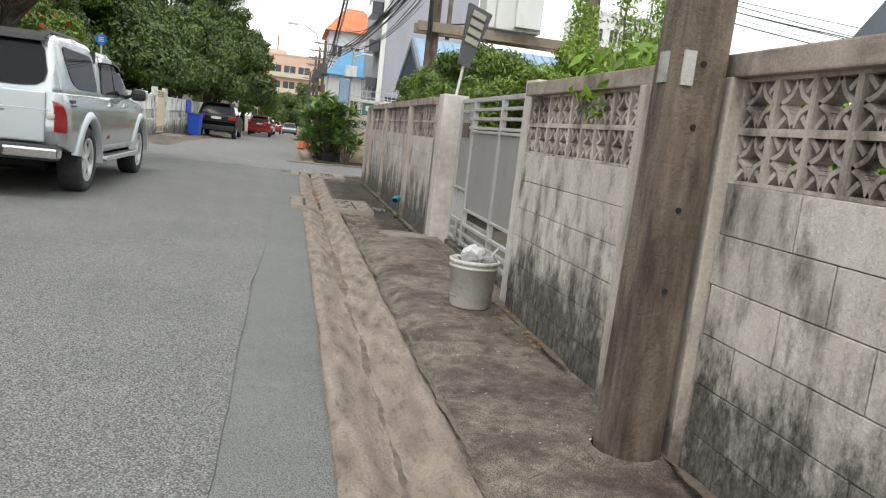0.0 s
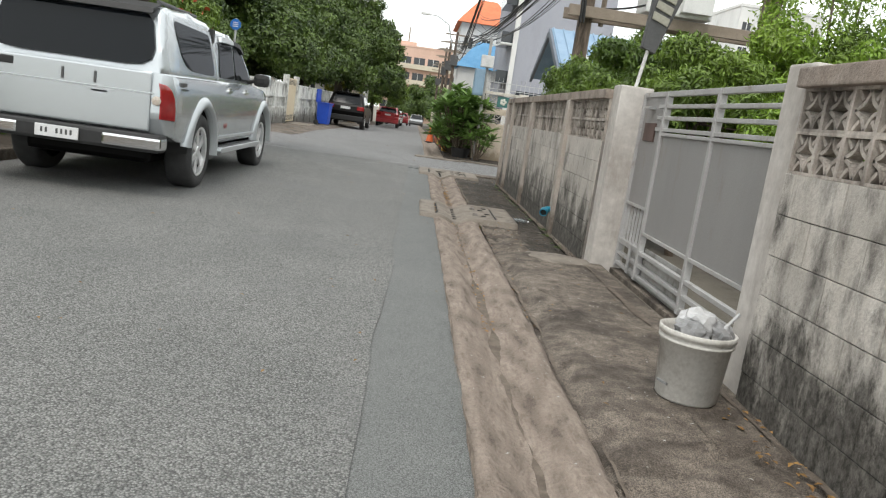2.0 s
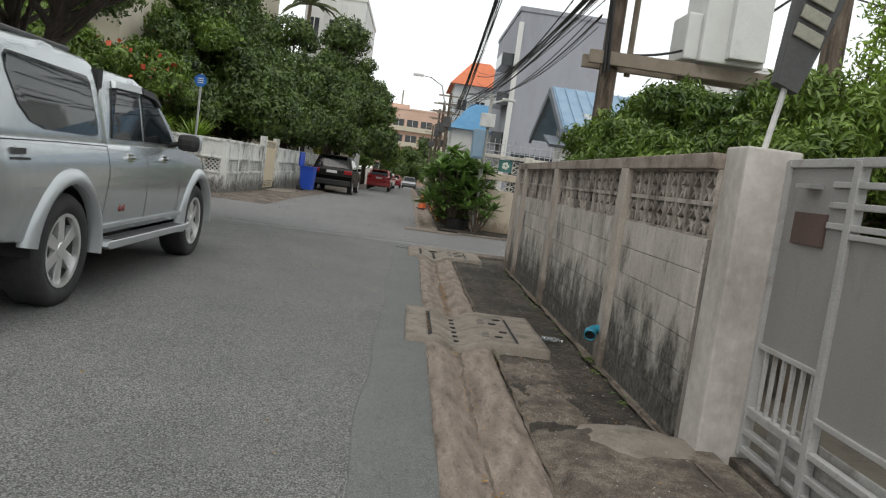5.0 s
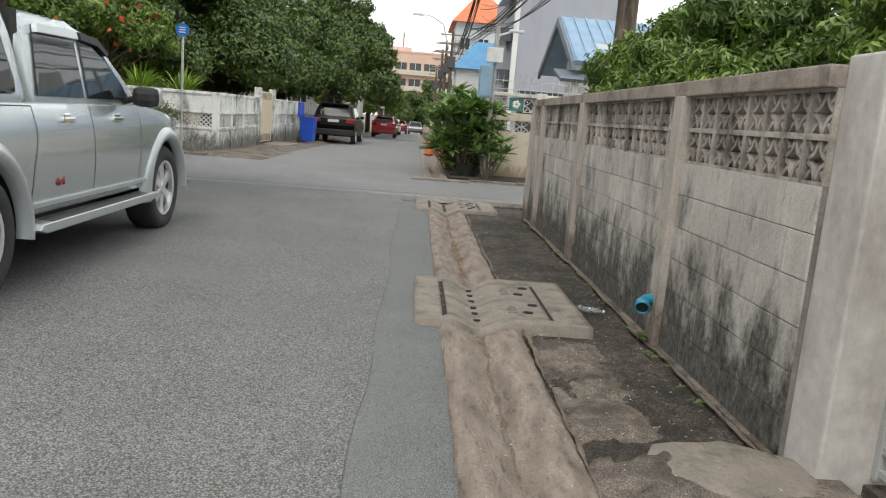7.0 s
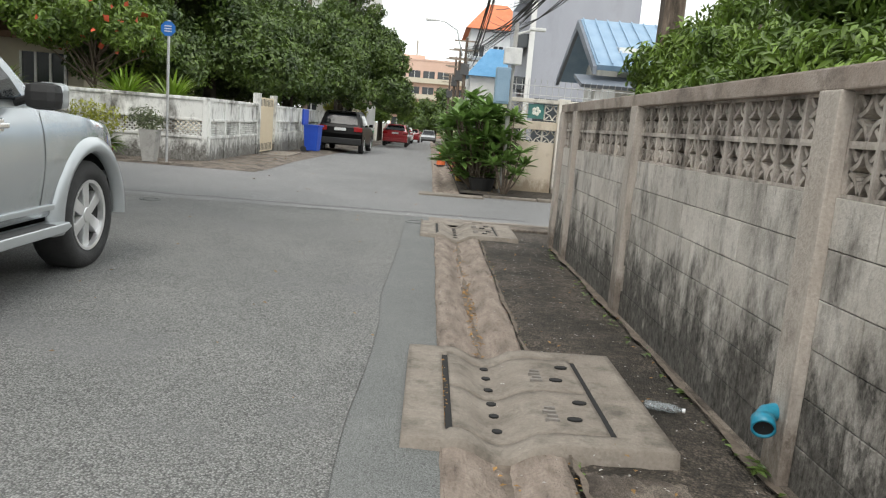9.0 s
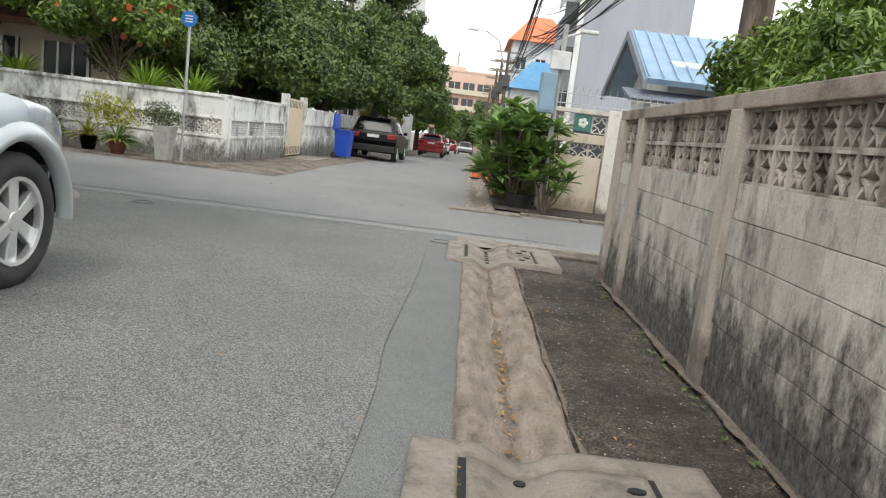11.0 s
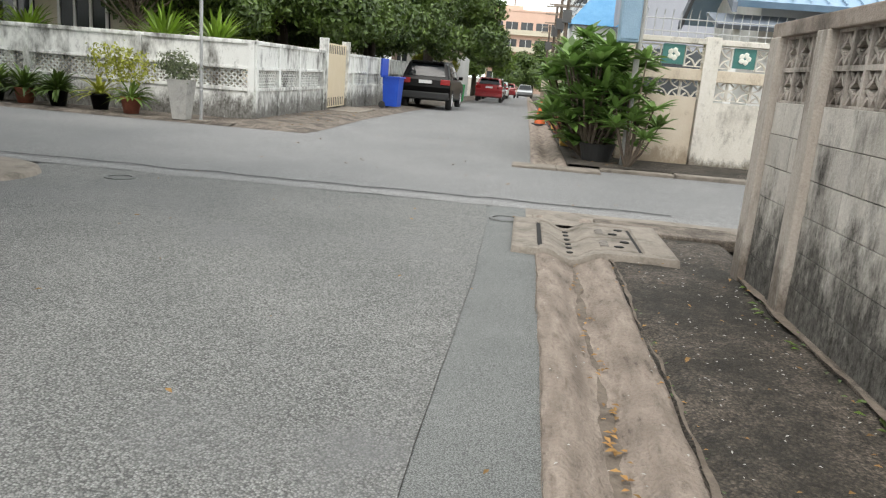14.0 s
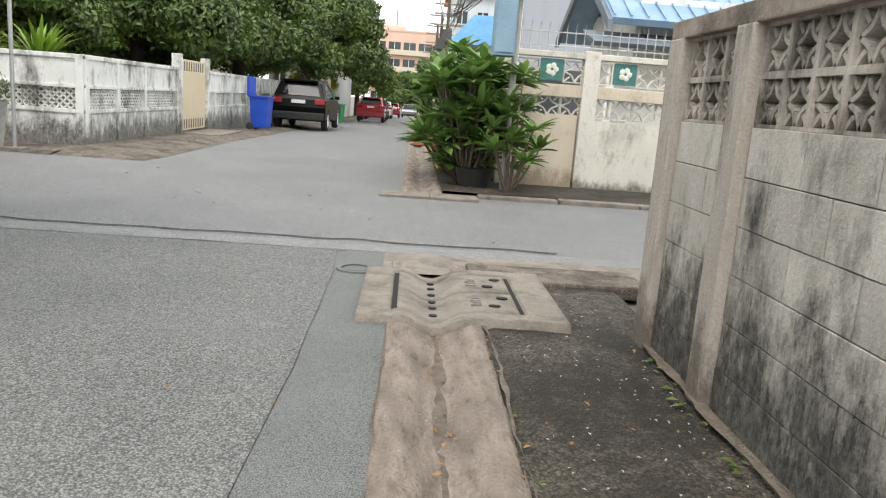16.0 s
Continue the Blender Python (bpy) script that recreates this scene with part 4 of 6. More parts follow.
litter("scattered small leaves and scraps on asphalt and pavement", [(-2.5, 0.85, 4, 17.3, 60, 0.06, 0.03), (1.5, 2.2, 5, 16, 110, 0.035, 0.03), (-3, 2, 17.7, 24, 30, 0.01, 0.05), (1.5, 2.2, 21.3, 24, 60, 0.06, 0.05), (-4, -2.8, 23, 30, 60, 0.06, 0.06)], 4)
litter("pale grit and concrete crumbs on the pavement and gutter", [(1.5, 2.15, 8.8, 17, 420, 0.016, 0.016), (0.95, 1.4, 4, 17, 160, 0.012, 0.014), (1.5, 2.15, 3, 8.6, 160, 0.055, 0.016)], 6, "pot_concrete")
litter("small green weeds along the wall footing", [(2.10, 2.20, 9, 15.5, 90, 0.01, 0.05), (2.12, 2.2, 10.25, 10.35, 14, 0.03, 0.06), (1.40, 1.46, 9, 15, 60, 0.0, 0.025)], 5, "leaf_dark")


# ---- vehicles ----
def lettering(name, text, size, mat, parent, m):
    cu = bpy.data.curves.new(name, "FONT")
    cu.body, cu.size, cu.extrude = text, size, 0.003
    tmp = bpy.data.objects.new(name, cu)
    scene.collection.objects.link(tmp)
    me = bpy.data.meshes.new_from_object(tmp.evaluated_get(bpy.context.evaluated_depsgraph_get()))
    bpy.data.objects.remove(tmp)
    me.materials.clear()
    me.materials.append(MATS[mat])
    o = new(name, me)
    o.parent = parent
    o.matrix_basis = m
    return o


def wheel(parent, x, y, r, w, out, rim="rim_metal", spokes=6):
    m = Matrix.Translation((x, y, r)) @ Euler((0, math.pi / 2 * out, 0)).to_matrix().to_4x4()
    k = r * 0.66
    t = part("wheel", lathe([(k, -w / 2), (r * 0.93, -w / 2), (r, -w * 0.36), (r, w * 0.36), (r * 0.93, w / 2), (r * 0.8, w * 0.53), (k, w * 0.47), (k * 0.97, -w / 2)], 32, None, m), "tyre_rubber", parent, "black rubber tyre with alloy rim", True)
    part("rim", lathe([(k, w * 0.47), (k * 0.95, w * 0.47), (k * 0.9, w * 0.30), (k * 0.9, -w * 0.1), (0.001, -w * 0.1)], 28, None, m), "lamp_grey", t, smooth=True)
    bm = lathe([(0.001, w * 0.44), (k * 0.2, w * 0.43), (k * 0.26, w * 0.36), (k * 0.26, 0)], 16, None, m)
    for i in range(spokes):
        a = 2 * math.pi * i / spokes
        b2 = box(k * 0.2, k * 0.97, -k * 0.16, k * 0.16, w * 0.22, w * 0.42, 0.008)
        for v in b2.verts:
            v.co.y *= 0.75 + 0.55 * v.co.x / k
            v.co.z -= w * 0.06 * v.co.x / k
        b2.transform(m @ Matrix.Rotation(a, 4, "Z"))
        tmp = bpy.data.meshes.new("tmp")
        b2.to_mesh(tmp)
        b2.free()
        bm.from_mesh(tmp)
        bpy.data.meshes.remove(tmp)
    lathe([(k * 0.99, w * 0.40), (k * 0.99, w * 0.49), (k * 0.9, w * 0.47), (k * 0.9, w * 0.3)], 28, bm, m)
    part("spokes", bm, rim, t)
    return t


def arch(cy, cz, r, a0, a1, n=12):
    return [(cy + r * math.cos(radians(a0 + (a1 - a0) * i / n)), cz + r * math.sin(radians(a0 + (a1 - a0) * i / n))) for i in range(n + 1)]


def side_glass(parent, pts, k, half, mat, name="window", off=0.006):
    for s in (-1, 1):
        q = [(s * (half * k(z) + 0.001), y, z) for y, z in pts]
        part(name, plate(q, (s, 0, 0.15), off), mat, parent)


def band(parent, name, cy, cz, r, w, x0, x1, a0, a1, mat):
    """A flared strip round a wheel arch."""
    n = 18
    for s in (-1, 1):
        bm = bmesh.new()
        rows = []
        for i in range(n + 1):
            a = radians(a0 + (a1 - a0) * i / n)
            c, sn = math.cos(a), math.sin(a)
            rows.append([bm.verts.new((s * xx, cy + rr * c, cz + rr * sn)) for xx, rr in ((x0 - 0.04, r - 0.012), (x1, r), (x1 + 0.006, r + w * 0.35), (x0 + 0.012, r + w), (x0 - 0.04, r + w * 1.02))])
        for a, b in zip(rows, rows[1:]):
            for j in range(4):
                bm.faces.new((a[j], a[j + 1], b[j + 1], b[j]))
        part(name, bm, mat, parent, smooth=True)


def ramp_at(pairs, v):
    """Piecewise-linear value at v of sorted (position, value) pairs."""
    for (a, p), (b, q) in zip(pairs, pairs[1:]):
        if v <= b:
            return p + (q - p) * min(1, max(0, (v - a) / (b - a)))
    return pairs[-1][1]


def body_k(y, z):
    """Share of the half width at which the lower body stands: bulged sides, rounded plan corners."""
    k = ramp_at(((0.38, 0.945), (0.55, 0.985), (0.72, 1.0), (0.88, 1.0), (1.0, 0.985), (1.08, 0.962), (1.17, 0.935)), z)
    return k * (1 - 0.11 * max(0, (0.32 - y) / 0.32) ** 2) * (1 - 0.17 * max(0, (y - 4.15) / 0.75) ** 2)


def cabin_k(y, z):
    k = 0.94 - 0.20 * max(0, z - 1.12) - 0.35 * max(0, z - 1.45) ** 2
    return k * (1 - 0.09 * max(0, (0.42 - y) / 0.42) ** 2)


def shell(outline, half, k, bevel, step=0.11):
    """A side outline made solid, cut into a grid and shaped across by k(y, z)."""
    bm = prism(outline, -half, half, bevel=bevel)
    ys, zs = [p[0] for p in outline], [p[1] for p in outline]
    for axis, lo, hi, st in ((1, min(ys), max(ys), step), (2, min(zs), max(zs), 0.07)):
        for c in span(lo, hi, st)[1:-1]:
            no = Vector((0, 0, 0))
            no[axis] = 1
            bmesh.ops.bisect_plane(bm, geom=bm.verts[:] + bm.edges[:] + bm.faces[:], dist=1e-5, plane_co=no * (c + 0.0007), plane_no=no)
    for v in bm.verts:
        v.co.x *= k(v.co.y, v.co.z)
    return bm


def painted(name, bm, material, parent, label=""):
    ob = part(name, bm, material, parent, label, True)
    ob.data.set_sharp_from_angle(angle=radians(38))
    return ob


def pickup(loc, rz):
    t = thing("pickup_truck", "silver-grey double-cab pickup with rear canopy, parked beside the street", "pickup truck", loc, rz)
    RY, FY, R = 1.16, 4.21, 0.395
    HW = 0.885
    low = [(0.10, 0.60), (0.40, 0.52), (0.66, 0.50)] + arch(RY, R, 0.485, 165, 8) + [(1.70, 0.45), (3.66, 0.45)] + arch(FY, R, 0.485, 170, 20) + [(4.72, 0.50), (4.84, 0.58), (4.88, 0.78), (4.82, 0.95), (4.60, 1.05), (4.1, 1.11), (3.60, 1.15), (0.06, 1.15), (0.04, 0.75)]
    body = painted("body", shell(low, HW, body_k, 0.022), "car_silver", t)
    rear = [(0.07, 1.13), (0.11, 1.33), (0.20, 1.63), (0.27, 1.715), (0.40, 1.75), (1.0, 1.77), (1.66, 1.755), (1.74, 1.715), (1.80, 1.13)]
    cab = [(1.82, 1.13), (1.78, 1.55), (1.84, 1.68), (1.98, 1.715), (2.55, 1.71), (2.86, 1.66), (3.06, 1.57), (3.34, 1.39), (3.72, 1.13)]
    kg = lambda z: cabin_k(2.0, z)
    painted("canopy", shell(rear, HW, cabin_k, 0.05), "car_silver", body)
    painted("cab", shell(cab, HW, lambda y, z: cabin_k(y, z) * 0.992, 0.045), "car_silver", body)
    # black fill added to darken the gap between canopy and cab like shade
    part("canopy_seal", prism([(1.76, 1.14), (1.86, 1.14), (1.84, 1.70), (1.76, 1.70)], -HW * 0.84, HW * 0.84), "black_plastic", body)
    part("underbody", box(-0.58, 0.58, 0.5, 4.6, 0.27, 0.6, 0.05), "car_black", t)
    part("rear_axle", rod((-0.66, RY, 0.37), (0.66, RY, 0.37), 0.055, seg=12), "car_black", t)
    part("spare_wheel", lathe([(0.001, 0.42), (0.30, 0.42), (0.34, 0.46), (0.34, 0.54), (0.30, 0.58)], 24, None, Matrix.Translation((0, 0.52, 0))), "tyre_rubber", t, smooth=True)
    for cy in (RY, FY):
        for s in (-1, 1):
            bm = bmesh.new()
            rows = [[bm.verts.new((s * xx, y, z)) for xx in (0.45, 0.872)] for y, z in arch(cy, R, 0.478, 180, 0, 18)]
            for a, b in zip(rows, rows[1:]):
                bm.faces.new((a[0], a[1], b[1], b[0]))
            part("wheel_well", bm, "black_plastic", t)
    # glass
    side_glass(t, [(0.86, 1.207), (1.60, 1.194), (1.66, 1.212), (1.67, 1.285), (1.61, 1.576), (1.57, 1.621), (0.50, 1.644), (0.455, 1.612), (0.46, 1.521), (0.56, 1.339), (0.68, 1.248)], kg, HW, "tinted_glass", "canopy_window")
    side_glass(t, [(1.92, 1.194), (2.58, 1.194), (2.58, 1.585), (2.12, 1.603), (2.0, 1.576)], kg, HW, "tinted_glass", "door_window")
    side_glass(t, [(2.66, 1.194), (3.42, 1.194), (3.30, 1.321), (3.02, 1.53), (2.90, 1.576), (2.66, 1.585)], kg, HW, "tinted_glass", "door_window")
    side_glass(t, [(2.02, 1.585), (2.60, 1.594), (2.60, 1.649), (2.04, 1.64)], kg, HW, "car_flare", "rain_visor", 0.035)
    side_glass(t, [(2.66, 1.594), (2.92, 1.576), (3.06, 1.512), (3.10, 1.53), (2.95, 1.631), (2.66, 1.649)], kg, HW, "black_plastic", "rain_visor", 0.03)
    part("windscreen", plate([(-0.62, 3.0, 1.612), (0.62, 3.0, 1.612), (0.74, 3.58, 1.194), (-0.74, 3.58, 1.194)], (0, 0.6, 0.8), 0.012), "tinted_glass", t)
    # rear: tailgate, window, lights, bumper
    rw = [(-0.70, 1.36), (-0.68, 1.26), (-0.60, 1.21), (-0.45, 1.195), (0.45, 1.195), (0.60, 1.21), (0.68, 1.26), (0.70, 1.36), (0.655, 1.58), (0.60, 1.65), (-0.60, 1.65), (-0.655, 1.58)]
    yb = lambda z: 0.042 + (z - 1.14) * 0.27
    part("rear_window", plate([(x, yb(z) + 0.004, z) for x, z in rw], (0, -1, 0.25), 0.014), "dark_glass", t)
    part("rear_spoiler", prism([(0.10, 1.66), (0.30, 1.75), (0.34, 1.77), (0.12, 1.71)], -0.66, 0.66, bevel=0.006), "black_plastic", t)
    tg = part("tailgate", box(-0.715, 0.715, 0.018, 0.08, 0.62, 1.15, 0.02), "car_silver", t)
    part("crease", box(-0.73, 0.73, 0.016, 0.03, 0.955, 0.968, 0.003), "car_flare", tg)
    for x in (-0.06, 0.22):
        part("latch", box(x, x + 0.022, 0.008, 0.03, 0.99, 1.09, 0.004), "lamp_grey", tg)
    part("handle", box(-0.66, -0.47, 0.010, 0.03, 1.05, 1.12, 0.01), "black_plastic", tg)
    part("sticker", box(0.20, 0.34, 0.018, 0.024, 0.915, 0.93), "lamp_grey", tg)
    for s in (-1, 1):
        tl = painted("tail_light", shell([(0.022, 0.74), (0.215, 0.725), (0.22, 0.82), (0.20, 0.94), (0.16, 1.02), (0.11, 1.05), (0.026, 1.06)], 0.9, lambda y, z: (body_k(y, z) * HW + 0.010) / 0.9, 0.012, 0.05), "red_lens", t, "red tail light with clear reversing lens")
        bmt = bmesh.new()
        bmt.from_mesh(tl.data)
        bmesh.ops.delete(bmt, geom=[v for v in bmt.verts if v.co.x * s < 0.3], context="VERTS")
        for v in bmt.verts:
            if abs(v.co.x) < 0.72:
                v.co.x = s * 0.735
        bmt.to_mesh(tl.data)
        bmt.free()
        part("reverse_lens", lathe([(0.001, 0.010), (0.034, 0.007), (0.042, 0.0)], 16, None, Matrix.Translation((s * 0.768, 0.018, 0.90)) @ Euler((math.pi / 2, 0, 0)).to_matrix().to_4x4()), "clear_lens", tl)
    bp = part("rear_bumper", box(-0.86, 0.86, -0.10, 0.10, 0.44, 0.60, 0.03), "black_plastic", t)
    for s in (-1, 1):
        part("chrome_corner", box(min(s * 0.36, s * 0.872), max(s * 0.36, s * 0.872), -0.115, 0.09, 0.465, 0.575, 0.025), "chrome", bp)
    pl = part("number_plate", box(-0.20, 0.17, -0.128, -0.11, 0.47, 0.575, 0.004), "plate_white", t, "white number plate, unreadable")
    for x in (-0.15, -0.11, -0.02, 0.02, 0.06, 0.10):
        part("plate_bar", box(x, x + 0.018, -0.131, -0.126, 0.505, 0.55), "lamp_grey", pl)
    # sides
    band(t, "wheel_flare", RY, R, 0.47, 0.10, HW - 0.015, HW + 0.03, -8, 172, "car_flare")
    band(t, "wheel_flare", FY, R, 0.47, 0.10, HW - 0.015, HW + 0.025, -4, 188, "car_flare")
    for s in (-1, 1):
        sb = part("side_step", prism([(1.66, 0.38), (1.75, 0.35), (3.66, 0.35), (3.76, 0.38), (3.72, 0.415), (1.70, 0.415)], s * 0.80, s * 0.955, bevel=0.012), "car_flare", t)
        part("tread", box(min(s * 0.85, s * 0.945), max(s * 0.85, s * 0.945), 1.85, 3.55, 0.412, 0.42), "lamp_grey", sb)
        part("side_trim", box(min(s * 0.845, s * 0.884), max(s * 0.845, s * 0.884), 1.70, 3.68, 0.50, 0.535, 0.006), "car_flare", t)
        for y in (2.14, 2.98):
            h = part("door_handle", box(min(s * 0.845, s * 0.885), max(s * 0.845, s * 0.885), y, y + 0.17, 1.03, 1.065, 0.01), "chrome", t, "chrome door handle")
            part("cup", box(min(s * 0.85, s * 0.868), max(s * 0.85, s * 0.868), y + 0.03, y + 0.14, 1.0, 1.09, 0.01), "chrome", h)
        for line in ([(1.80, 1.13), (1.80, 0.95), (1.74, 0.75), (1.72, 0.56)], [(2.62, 1.13), (2.62, 0.80), (2.62, 0.54)], [(3.56, 1.13), (3.54, 0.80), (3.50, 0.54)], [(0.30, 1.13), (1.0, 1.135), (1.80, 1.13)]):
            bm = bmesh.new()
            pts = [Vector(a).lerp(Vector(b), i / 8) for a, b in zip(line, line[1:]) for i in range(9)]
            flat = line[0][1] == line[-1][1]
            rows = [[bm.verts.new((s * (HW * body_k(p.x, p.y) + 0.0015), p.x + (0 if flat else d), p.y + (d if flat else 0))) for d in (-0.0035, 0.0035)] for p in pts]
            for a, b in zip(rows, rows[1:]):
                bm.faces.new((a[0], a[1], b[1], b[0]))
            part("door_gap", bm, "black_plastic", t)
        mi = part("wing_mirror", box(min(s * 0.90, s * 1.10), max(s * 0.90, s * 1.10), 3.24, 3.37, 1.15, 1.31, 0.055), "black_plastic", t)
        part("mirror_cap", box(min(s * 0.92, s * 1.11), max(s * 0.92, s * 1.11), 3.32, 3.41, 1.16, 1.315, 0.042), "car_flare", mi)
        part("mirror_arm", rod((s * 0.78, 3.34, 1.17), (s * 0.95, 3.32, 1.23), 0.025), "black_plastic", mi)
        part("roof_rail", rod((s * 0.60, 0.40, 1.79), (s * 0.60, 1.55, 1.79), 0.018), "lamp_grey", t)
        part("badge", box(min(s * 0.84, s * 0.874), max(s * 0.84, s * 0.874), 0.38, 0.60, 1.015, 1.03), "lamp_grey", t)
        part("badge", box(min(s * 0.84, s * 0.874), max(s * 0.84, s * 0.874), 0.40, 0.54, 1.05, 1.085), "lamp_grey", t)
        lettering("badge", "4x4", 0.085, "red_lens", t, Matrix.Translation((s * 0.882, 2.02 if s > 0 else 2.2, 0.62)) @ Euler((math.pi / 2, 0, s * math.pi / 2)).to_matrix().to_4x4())
        part("headlight", box(min(s * 0.42, s * 0.68), max(s * 0.42, s * 0.68), 4.68, 4.88, 0.80, 0.96, 0.03), "clear_lens", t)
        for y in (RY, FY):
            wheel(t, s * 0.745, y, R, 0.25, s)
    painted("front_bumper", shell([(4.58, 0.42), (4.84, 0.44), (4.93, 0.52), (4.93, 0.64), (4.86, 0.70), (4.58, 0.70)], HW, lambda y, z: body_k(y, z) * (1 - 0.5 * max(0, (y - 4.55) / 0.4) ** 2 * 0.45), 0.02, 0.05), "car_silver", t)
    part("seat", box(-0.6, 0.6, 2.75, 2.9, 0.8, 1.45, 0.05), "black_plastic", t)
    part("steering_wheel", lathe([(0.16, -0.015), (0.18, 0), (0.16, 0.015), (0.145, 0)], 20, None, Matrix.Translation((0.4, 3.2, 1.2)) @ Euler((-1.1, 0, 0)).to_matrix().to_4x4()), "black_plastic", t)
    return t


pickup((-2.49, 8.82, 0.02), 0).scale = (1, 0.985, 0.985)


def car(loc, rz, paint, label, suv=True, full=True):
    t = thing("car", label, "car", loc, rz, group="parked cars")
    L, HW, H = (4.35, 0.88, 1.62) if suv else (4.0, 0.84, 1.5)
    RY, FY, R = 0.75, L - 0.85, 0.33
    low = [(0.04, 0.42), (RY - 0.45, 0.30)] + arch(RY, R, 0.39, 170, 10) + [(FY - 0.42, 0.26)] + arch(FY, R, 0.39, 170, 12) + [(L - 0.3, 0.28), (L, 0.5), (L - 0.03, 0.78), (L - 1.0, 0.98), (0.10, 1.02), (0.0, 0.75)]
    k1 = lambda z: 1 - 0.12 * max(0, z - 0.8) - 0.1 * max(0, 0.5 - z)
    b = part("body", prism(low, -HW, HW, k1, bevel=0.04), paint, t)
    gh = [(0.06, 0.98), (0.16, 1.15), (0.42, H - 0.10), (0.62, H - 0.02), (1.5, H), (2.2, H - 0.06), (3.1, 0.98)]
    kg = lambda z: 0.95 - 0.32 * max(0, z - 0.95)
    part("roof", prism(gh, -HW, HW, kg, bevel=0.05), paint, b)
    side_glass(t, [(0.70, 1.04), (1.55, 1.03), (1.55, H - 0.14), (0.85, H - 0.16)], kg, HW, "dark_glass")
    side_glass(t, [(1.62, 1.03), (2.75, 1.02), (2.15, H - 0.18), (1.62, H - 0.14)], kg, HW, "dark_glass")
    yb = lambda z: 0.16 + (z - 1.15) * 0.26 / (H - 1.25)
    part("rear_window", plate([(x, yb(z) - 0.004, z) for x, z in ((-0.66, 1.10), (0.66, 1.10), (0.54, H - 0.12), (-0.54, H - 0.12))], (0, -1, 0.5), 0.012), "dark_glass", t)
    part("windscreen", plate([(-0.6, 2.3, H - 0.12), (0.6, 2.3, H - 0.12), (0.72, 3.0, 1.04), (-0.72, 3.0, 1.04)], (0, 0.6, 0.8), 0.012), "dark_glass", t)
    for s in (-1, 1):
        part("tail_light", box(min(s * 0.52, s * 0.85), max(s * 0.52, s * 0.85), 0.0, 0.22, 0.84, 1.02, 0.02), "red_lens", t)
        part("wing_mirror", box(min(s * 0.84, s * 1.0), max(s * 0.84, s * 1.0), 2.62, 2.75, 1.02, 1.14, 0.03), paint, t)
        for y in (RY, FY):
            wheel(t, s * (HW - 0.10), y, R, 0.2, s, spokes=5)
    part("number_plate", box(-0.22, 0.22, -0.012, 0.0, 0.86, 0.97), "plate_white", t)
    part("rear_bumper", box(-0.84, 0.84, -0.04, 0.14, 0.34, 0.58, 0.04), "black_plastic" if suv else paint, t)
    part("spoiler", box(-0.55, 0.55, 0.28, 0.55, H - 0.07, H - 0.02, 0.02), paint, t)
    return t


car((-2.68, 36.6, 0.0), -1, "car_black", "glossy black compact SUV parked by the white wall")
car((-1.55, 58, 0.0), 0, "car_red", "red hatchback parked at the kerb", False)
car((-1.75, 69, 0.0), 0, "car_dark", "dark grey SUV parked down the street")
car((-1.7, 80.0, 0.0), 0, "trafo_white", "white hatchback far down the street", False)
car((-1.2, 92.0, 0.0), 0, "car_red", "red car far down the street", False)
car((0.6, 104.0, 0.0), 180, "car_dark", "dark car parked far off", True)

# ---- white wall on the far left corner ----
LW = thing("wall_left", "low white wall with lattice vent band, black mould below", "wall", kind="structure")


def lattice(x0, x1, z0, z1, m, mat="white_wall", cell=0.11, bar_w=0.022, depth=0.06):
    """A pierced lattice panel in local x-z, placed by m: diagonal bars in a frame."""
    bm = bmesh.new()
    n = max(1, round((x1 - x0) / cell))
    c = (x1 - x0) / n
    rows = max(1, round((z1 - z0) / c))
    h = (z1 - z0) / rows
    for i in range(n):
        for j in range(rows):
            a, b = x0 + i * c, z0 + j * h
            for p, q in (((a, b), (a + c, b + h)), ((a + c, b), (a, b + h))):
                d = Vector((q[0] - p[0], q[1] - p[1])).normalized()
                s = Vector((-d.y, d.x)) * bar_w / 2
                f = [bm.verts.new((u, 0, w)) for u, w in ((p[0] + s.x, p[1] + s.y), (q[0] + s.x, q[1] + s.y), (q[0] - s.x, q[1] - s.y), (p[0] - s.x, p[1] - s.y))]
                k = [bm.verts.new((v.co.x, depth, v.co.z)) for v in f]
                bm.faces.new(f)
                for e in range(4):
                    bm.faces.new((f[e], k[e], k[(e + 1) % 4], f[(e + 1) % 4]))
    bm.transform(m)
    return bm


def white_run(length, posts, m, gaps=()):
    """White wall along local x from 0, face at local y = 0, placed by m."""
    def put(name, bm, mat="white_wall"):
        bm.transform(m)
        part(name, bm, mat, LW)
    segs, a = [], 0.0
    for p, q in list(gaps) + [(length, length)]:
        segs.append((a, p))
        a = q
    for a, b in segs:
        put("lower_wall", box(a, b, 0, 0.1, -0.6, 0.52, 0.006))
        put("upper_wall", box(a, b, 0, 0.1, 0.93, 1.36, 0.006))
        put("rail", box(a, b, -0.025, 0.125, 0.52, 0.585, 0.008))
        put("rail", box(a, b, -0.025, 0.125, 0.90, 0.955, 0.008))
        put("coping", box(a, b, -0.03, 0.13, 1.34, 1.41, 0.01))
        part("lattice", lattice(a, b, 0.585, 0.90, m @ Matrix.Translation((0, 0.02, 0))), "white_wall", LW)
    for p in posts:
        put("post", box(p - 0.06, p + 0.06, -0.035, 0.135, -0.6, 1.40, 0.008))


# along the side street (faces the walker) and along the main street
white_run(26.0, [0.06, 2.15, 4.3, 6.5, 8.7, 10.9, 13.1, 15.3, 17.5], Matrix.Translation((-4.05, 24.05, 0)) @ Matrix.Diagonal((-1, 1, 1, 1)))
